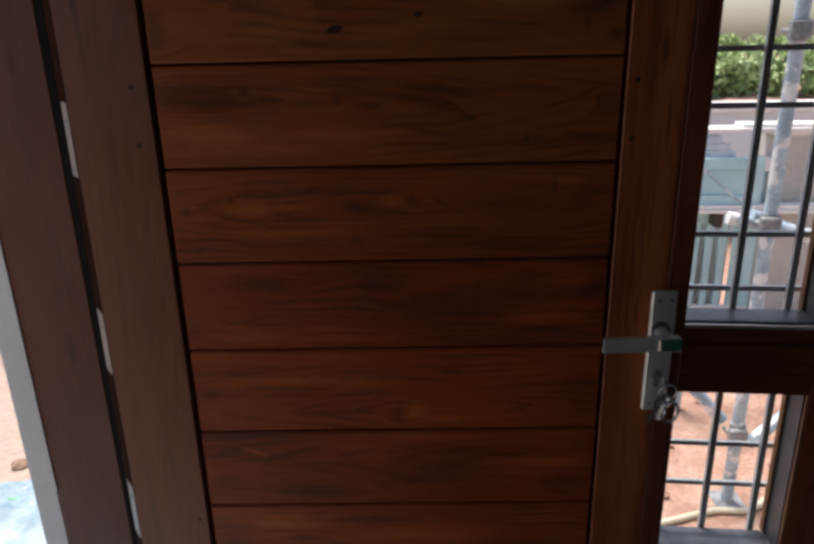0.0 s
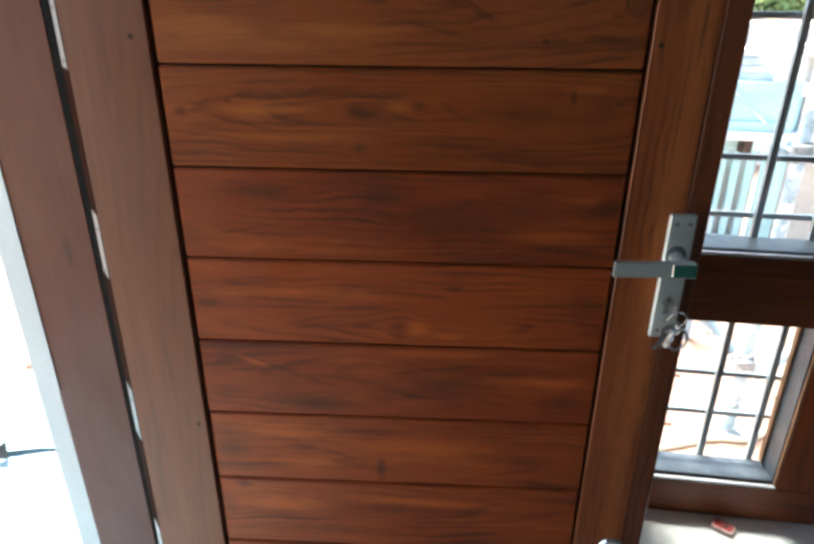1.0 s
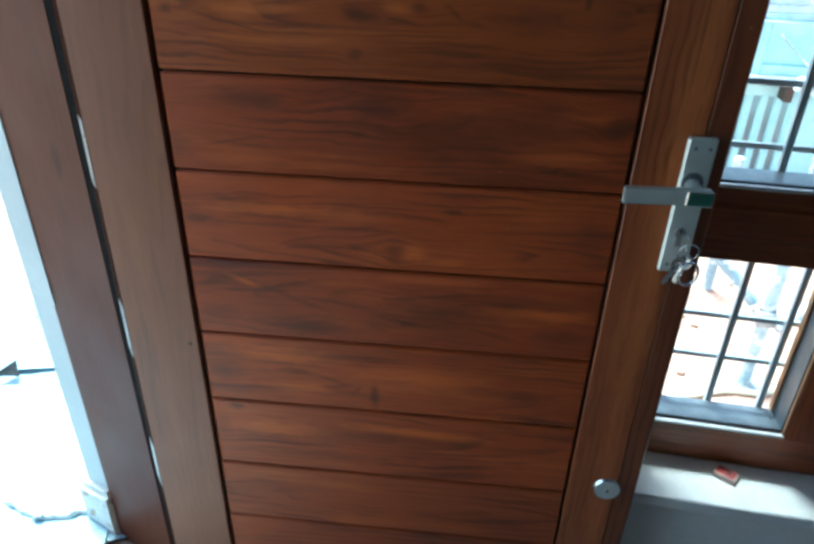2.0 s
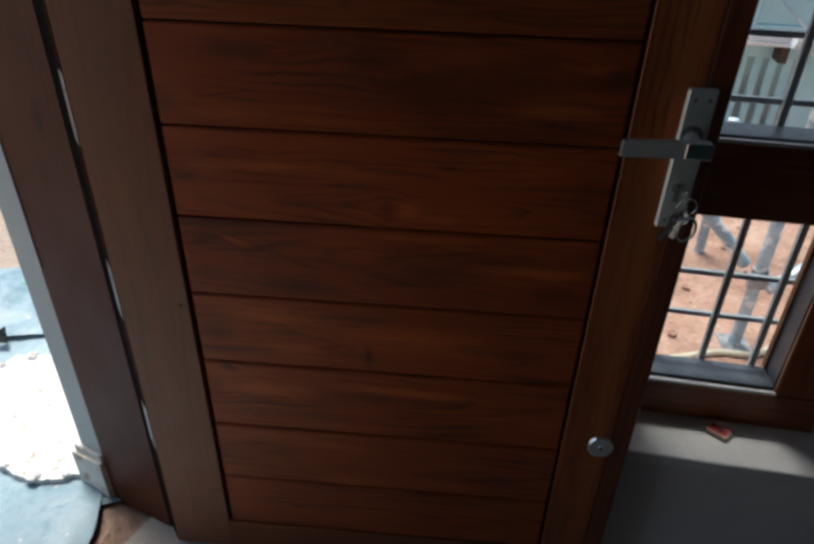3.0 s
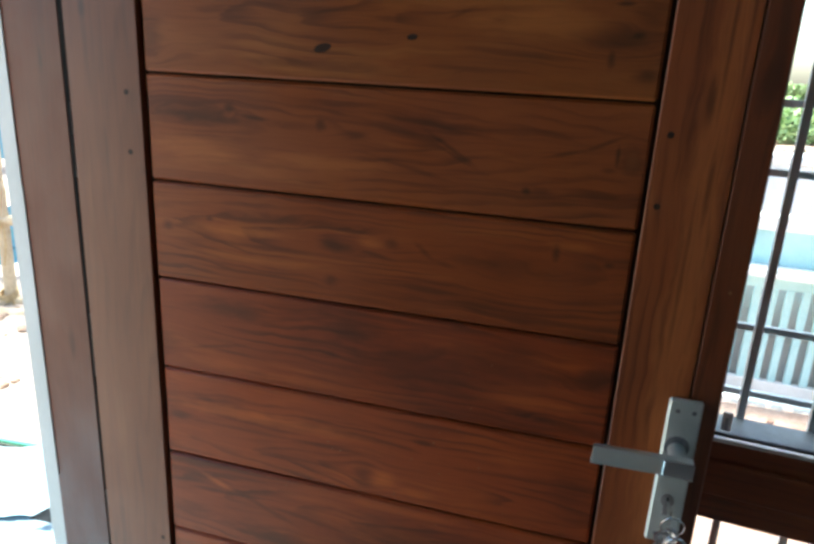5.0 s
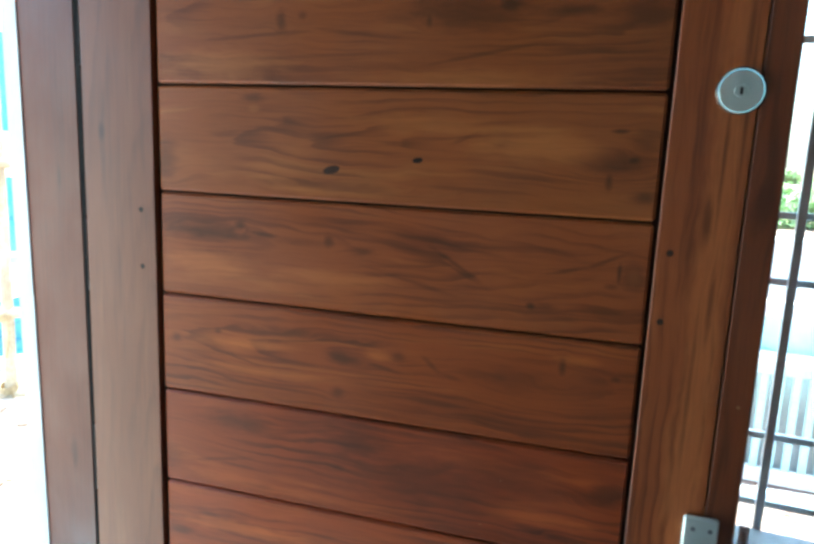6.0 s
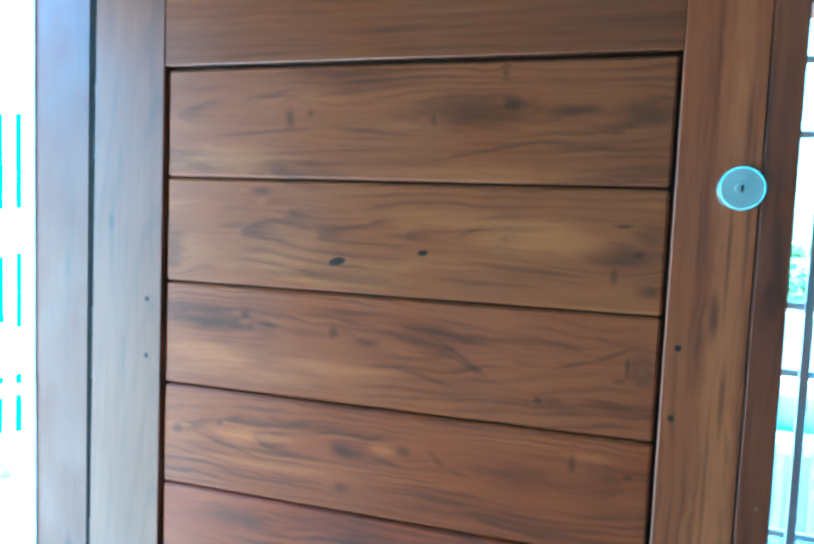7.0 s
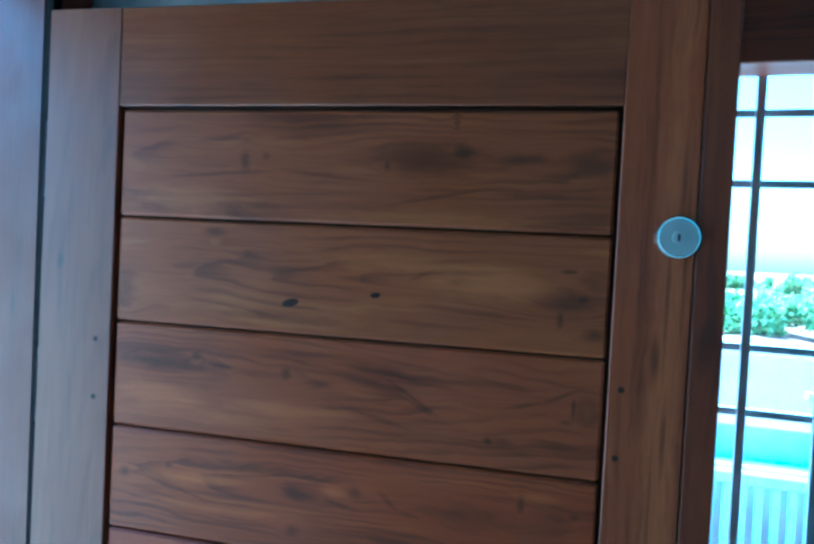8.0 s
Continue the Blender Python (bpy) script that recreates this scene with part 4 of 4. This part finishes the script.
panel = thing("framed_panel", "pale teal framed panel standing on the white ledge", "panel", (2.0, 3.36, 0.5285), turn=-5)
for name, x0, x1, z0, z1 in (("stile", 0.10, 0.165, 0.0, 0.30), ("stile", 0.535, 0.60, 0.0, 0.30), ("rail", 0.166, 0.534, 0.225, 0.30), ("rail", 0.166, 0.534, 0.0, 0.06)):
    part(name, box(x0, x1, -0.105, -0.065, z0, z1, 0.004), teal_paint, panel)
part("board", box(0.166, 0.534, -0.085, -0.070, 0.061, 0.224), teal_paint, panel)
rod = thing("steel_rod", "thin galvanised rod leaning across the teal panel", "rod", (2.0, 3.36, 0.5285), turn=-5)
part("rod_bar", tube([(0.49, -0.118, 0.004), (0.22, -0.118, 0.235)], 0.0065, 8), tube_metal, rod)
crate = thing("plastic_sheet_stack", "stack of crumpled pale blue plastic sheets on the fence top", "plastic sheets", (2.0, 3.36, 0.8235), turn=-5)
for i in range(3):
    sheet_bm = box(0.10 - 0.03 * i, 0.44 - 0.05 * i, -0.05, 0.05, 0.046 * i, 0.046 * i + 0.043)
    bmesh.ops.subdivide_edges(sheet_bm, edges=sheet_bm.edges[:], cuts=5, use_grid_fill=True)
    for v in sheet_bm.verts:
        v.co += Vector((0.012, 0.012, 0.004)) * noise.noise(v.co * 22 + Vector((i, 0, 0)))
    part("sheet", sheet_bm, pale_sheet, crate)

lumber = thing("lumber_stack", "whitewashed boards lying along the top of the garden wall", "boards", (2.0, 3.36, 0.9855), turn=-5)
for i in range(2):
    part("board", box(0.22 + 0.24 * i, 2.4, -0.07 + 0.03 * i, 0.12, 0.024 * i, 0.024 * i + 0.022, 0.002), pale_board, lumber)

retaining = thing("retaining_wall", "grey rendered retaining wall with a pale coping", "wall", (2.0, 5.5, 0.0), turn=-3)
part("wall_face", box(-6, 9, 0.0, 0.25, -0.6, 0.90), pale_render, retaining)
part("coping", box(-6, 9, -0.05, 0.30, 0.901, 0.975, 0.01), pale_board, retaining)


def bank():
    bm = bmesh.new()
    xs, ys = np.arange(-7, 14, 0.35), np.arange(5.78, 16, 0.35)
    grid = [[bm.verts.new((x, y, 0.95 + 0.055 * (y - 5.7) + 0.08 * noise.noise((x, y, 2.0)))) for x in xs] for y in ys]
    for r0, r1 in zip(grid, grid[1:]):
        for i in range(len(xs) - 1):
            bm.faces.new((r0[i], r0[i + 1], r1[i + 1], r1[i]))
    solid("soil_bank", bm, red_soil, "pale soil bank behind the retaining wall", "bank", "structure", smooth=True)


bank()


def leaf_cloud(rng, centres, count, size):
    """Many small folded leaves scattered in uneven clumps."""
    verts, faces = [], []
    for _ in range(count):
        cx, cy, cz, r = centres[rng.randrange(len(centres))]
        d = Vector((rng.gauss(0, 1), rng.gauss(0, 1), rng.gauss(0, 1))).normalized() * r * rng.random() ** 0.45
        p = Vector((cx, cy, cz)) + d
        turn = Euler((rng.uniform(-1, 1), rng.uniform(-1, 1), rng.uniform(0, 6.28))).to_matrix()
        s = size * rng.uniform(0.6, 1.3)
        k = len(verts)
        for q in ((-1, 0, 0), (0, 0.42, 0.12), (1, 0, -0.1), (0, -0.42, 0.12)):
            verts.append(p + turn @ (Vector(q) * s))
        faces += [(k, k + 1, k + 2), (k, k + 2, k + 3)]
    data = bpy.data.meshes.new("leaves")
    data.from_pydata(verts, [], faces)
    data.materials.append(leaf_green)
    return data


def hedge(name, x0, x1, y, z, high, seed, label):
    rng = random.Random(seed)
    centres = [(rng.uniform(x0, x1), y + rng.uniform(-0.3, 0.4), z + high * rng.uniform(0.2, 0.8), high * rng.uniform(0.25, 0.5)) for _ in range(210)]
    top = thing(name, label, "hedge")
    leaves = new("leaves", leaf_cloud(rng, centres, 34000, 0.045))
    leaves.parent = top
    stems = bmesh.new()
    for cx, cy, cz, r in centres[::16]:
        tube([(cx, cy, z - 0.15), (cx + 0.05, cy, cz)], 0.012, 6, stems, 0.4)
    tagged(part("stems", stems, bark, top), kind="stuff")
    tagged(leaves, kind="stuff")


hedge("low_hedge", -1.0, 6.0, 6.45, 0.96, 0.46, 4, "low leafy green hedge along the soil bank")
hedge("far_hedge", -3.0, 10.0, 12.0, 1.22, 0.36, 9, "bushy green hedge in the distance")


# ---- yard beside the doorway ----
def sheet(name, cx, cy, wide, deep, turn, mat, label, seed, lift=0.012, fold=0.02, smooth=True):
    """A thin crumpled sheet lying on the ground."""
    nx, ny = int(wide / 0.03), int(deep / 0.03)
    bm = bmesh.new()
    m = Matrix.Rotation(radians(turn), 3, "Z")
    grid = []
    for j in range(ny + 1):
        row = []
        for i in range(nx + 1):
            u, v = i / nx - 0.5, j / ny - 0.5
            edge = 1 + 0.06 * noise.noise((u * 5, v * 5, seed))
            p = m @ Vector((u * wide * edge, v * deep * edge, 0)) + Vector((cx, cy, 0))
            crease = abs(noise.noise((p.x * 4 + seed, p.y * 7, seed))) + 0.4 * abs(noise.noise((p.x * 15, p.y * 12 + seed, seed)))
            z = ground_height(p.x, p.y) + lift + fold * crease
            row.append(bm.verts.new((p.x, p.y, z)))
        grid.append(row)
    for r0, r1 in zip(grid, grid[1:]):
        for i in range(nx):
            bm.faces.new((r0[i], r0[i + 1], r1[i + 1], r1[i]))
    return solid(name, bm, mat, label, "plastic sheet", smooth=smooth)


sheet("ground_sheet", -1.00, 0.24, 1.5, 0.95, 32, grey_tarp, "crumpled blue-grey plastic sheet on the ground", 1.0, 0.010, 0.022)
sheet("ground_sheet", -1.28, 0.76, 1.3, 0.42, 18, grey_tarp, "second crumpled grey-blue sheet with dark folds", 3.0, 0.020, 0.055)
sheet("ground_sheet", -0.80, -0.15, 0.9, 0.7, 10, grey_tarp, "paint-spotted blue-grey sheet before the doorway", 6.0, 0.016, 0.016)


def ragged_patch():
    """A flat ragged white patch on the sheet."""
    bm = bmesh.new()
    rim = []
    corners = [(-0.86, 0.55), (-0.94, 0.35), (-0.80, 0.23), (-0.60, 0.11), (-0.44, 0.14), (-0.36, 0.40), (-0.56, 0.58)]
    pts = curve_line([(*corners[i % 7], 0) for i in range(8)], 14)[:-1]
    for k, p in enumerate(pts):
        jag = 0.012 if 14 < k < 60 else 0.003
        rim.append((p.x + jag * noise.noise((p.x * 40, p.y * 40, 1.0)), p.y + jag * noise.noise((p.x * 40, p.y * 40, 8.0))))
    prism(rim, -0.02, 0.052, bm)
    patch = thing("white_patch", "bright white ragged patch lying on the sheet", "plaster patch")
    part("slab", bm, white_board, patch)
    rng = random.Random(8)
    for x, y in rim[4::7]:
        b = bmesh.new()
        r = rng.uniform(0.008, 0.02)
        bmesh.ops.create_icosphere(b, subdivisions=2, radius=r)
        for v in b.verts:
            v.co *= 1 + 0.4 * noise.noise(v.co * (1.3 / r) + Vector((x * 9, y * 9, 0)))
            v.co = (v.co.x + x * 0.97 - 0.02, v.co.y + y * 0.97 + 0.01, v.co.z * 0.6 + 0.055)
        part("crumb", b, white_board, patch)


ragged_patch()

flap = thing("folded_flap", "dark folded corner of a plastic sheet", "plastic sheet", (-0.97, 0.63, 0.045), turn=20)
fb = bmesh.new()
a, b_, c, d = [fb.verts.new(p) for p in ((-0.045, -0.02, 0.012), (0.032, -0.03, 0.0), (0.018, 0.03, 0.028), (-0.006, 0.0, 0.02))]
fb.faces.new((a, b_, c)), fb.faces.new((a, c, d))
bmesh.ops.solidify(fb, geom=fb.faces[:], thickness=0.002)
part("flap", fb, flap_plastic, flap)
solid("green_hose", tube([(x, y, ground_height(x, y) + 0.02) for x, y, _ in curve_line([(-1.95, 0.92, 0), (-1.38, 0.98, 0), (-1.08, 0.94, 0), (-0.65, 1.02, 0)])], 0.012, 8),
      green_rubber, "thin green hose lying along the sheet", "hose", smooth=True)
rng = random.Random(5)
for i in range(34):
    x, y = rng.uniform(-2.6, -0.5), rng.uniform(0.9, 2.3)
    r = rng.uniform(0.008, 0.035) if i > 3 else 0.06
    b = bmesh.new()
    bmesh.ops.create_icosphere(b, subdivisions=2, radius=r)
    for v in b.verts:
        v.co *= 1 + 0.35 * noise.noise(v.co * (1.4 / r) + Vector((i, 0, 0)))
        v.co.z *= 0.6
    st = solid("stone", b, stone_grey, "rough reddish stone on the soil", "stone", group="stones in the yard")
    st.location = (x, y, ground_height(x, y) + r * 0.3)
for i in range(60):
    x, y = rng.uniform(0.9, 3.2), rng.uniform(0.7, 3.0)
    r = rng.uniform(0.006, 0.022)
    b = bmesh.new()
    bmesh.ops.create_icosphere(b, subdivisions=1, radius=r)
    for v in b.verts:
        v.co *= 1 + 0.35 * noise.noise(v.co * (1.4 / r) + Vector((i, 3, 0)))
    st = solid("clod", b, red_soil, "small clod of red soil", "clod", group="clods on the soil")
    st.location = (x, y, ground_height(x, y) + r * 0.3)

# pole shelter with blue sheeting
shelter = thing("pole_shelter", "lashed pole shelter hung with bright blue sheeting", "shelter", (-2.72, 2.20, -0.10))
part("post", tube(curve_line([(0, 0, -0.1), (0.02, 0.0, 1.0), (-0.01, 0.02, 2.6)]), 0.035, 10), pole_wood, shelter)
part("post", tube(curve_line([(-1.5, -0.6, -0.1), (-1.52, -0.6, 1.2), (-1.5, -0.58, 2.6)]), 0.04, 10), pole_wood, shelter)
part("post", tube(curve_line([(1.1, 1.2, -0.1), (1.12, 1.2, 1.2), (1.1, 1.22, 2.6)]), 0.04, 10), pole_wood, shelter)
for z0, z1 in ((0.10, 0.16), (0.62, 0.66), (1.55, 1.50)):
    part("cross_pole", tube([(-1.7, -0.68, z0), (0.0, -0.04, (z0 + z1) / 2), (1.3, 1.25, z1)], 0.032, 10), pole_wood, shelter)
for z in (0.18, 0.64, 1.52):
    knot = bmesh.new()
    for k in range(4):
        turns = [(0.05 * math.cos(a), 0.05 * math.sin(a) - 0.01, z + 0.012 * k - 0.02 + 0.02 * math.sin(a)) for a in [j * math.pi / 6 for j in range(12)]]
        tube(turns, 0.006, 6, knot, closed=True)
    tube(curve_line([(0.05, -0.03, z), (0.07, -0.05, z - 0.12), (0.04, -0.05, z - 0.26)]), 0.006, 6, knot)
    part("lashing", knot, rope_fibre, shelter, "coir rope lashing")


def hanging(z0, z1, seed):
    bm = bmesh.new()
    nx, nz = 60, 16
    grid = []
    for j in range(nz + 1):
        row = []
        for i in range(nx + 1):
            s = i / nx
            x, y = -1.7 + 3.0 * s, -0.50 + 1.85 * s + 0.10
            w = 0.05 * noise.noise((s * 14, j * 0.25, seed)) + 0.03 * math.sin(s * 40 + seed)
            row.append(bm.verts.new((x + w, y + w, z0 + (z1 - z0) * j / nz + 0.12 * noise.noise((s * 17, seed, j * 0.3)))))
        grid.append(row)
    for r0, r1 in zip(grid, grid[1:]):
        for i in range(nx):
            bm.faces.new((r0[i], r0[i + 1], r1[i + 1], r1[i]))
    part("sheeting", bm, blue_tarp, shelter, "bright blue plastic sheeting", True)


hanging(0.22, 0.60, 1.0)
hanging(0.95, 1.40, 5.0)
hanging(1.70, 2.30, 9.0)
solid("log", tube(curve_line([(-3.6, 1.75, -0.02), (-2.6, 2.05, 0.0), (-1.5, 2.45, -0.02)]), 0.05, 10), pole_wood, "pale debarked log lying on the ground", "log", smooth=True)
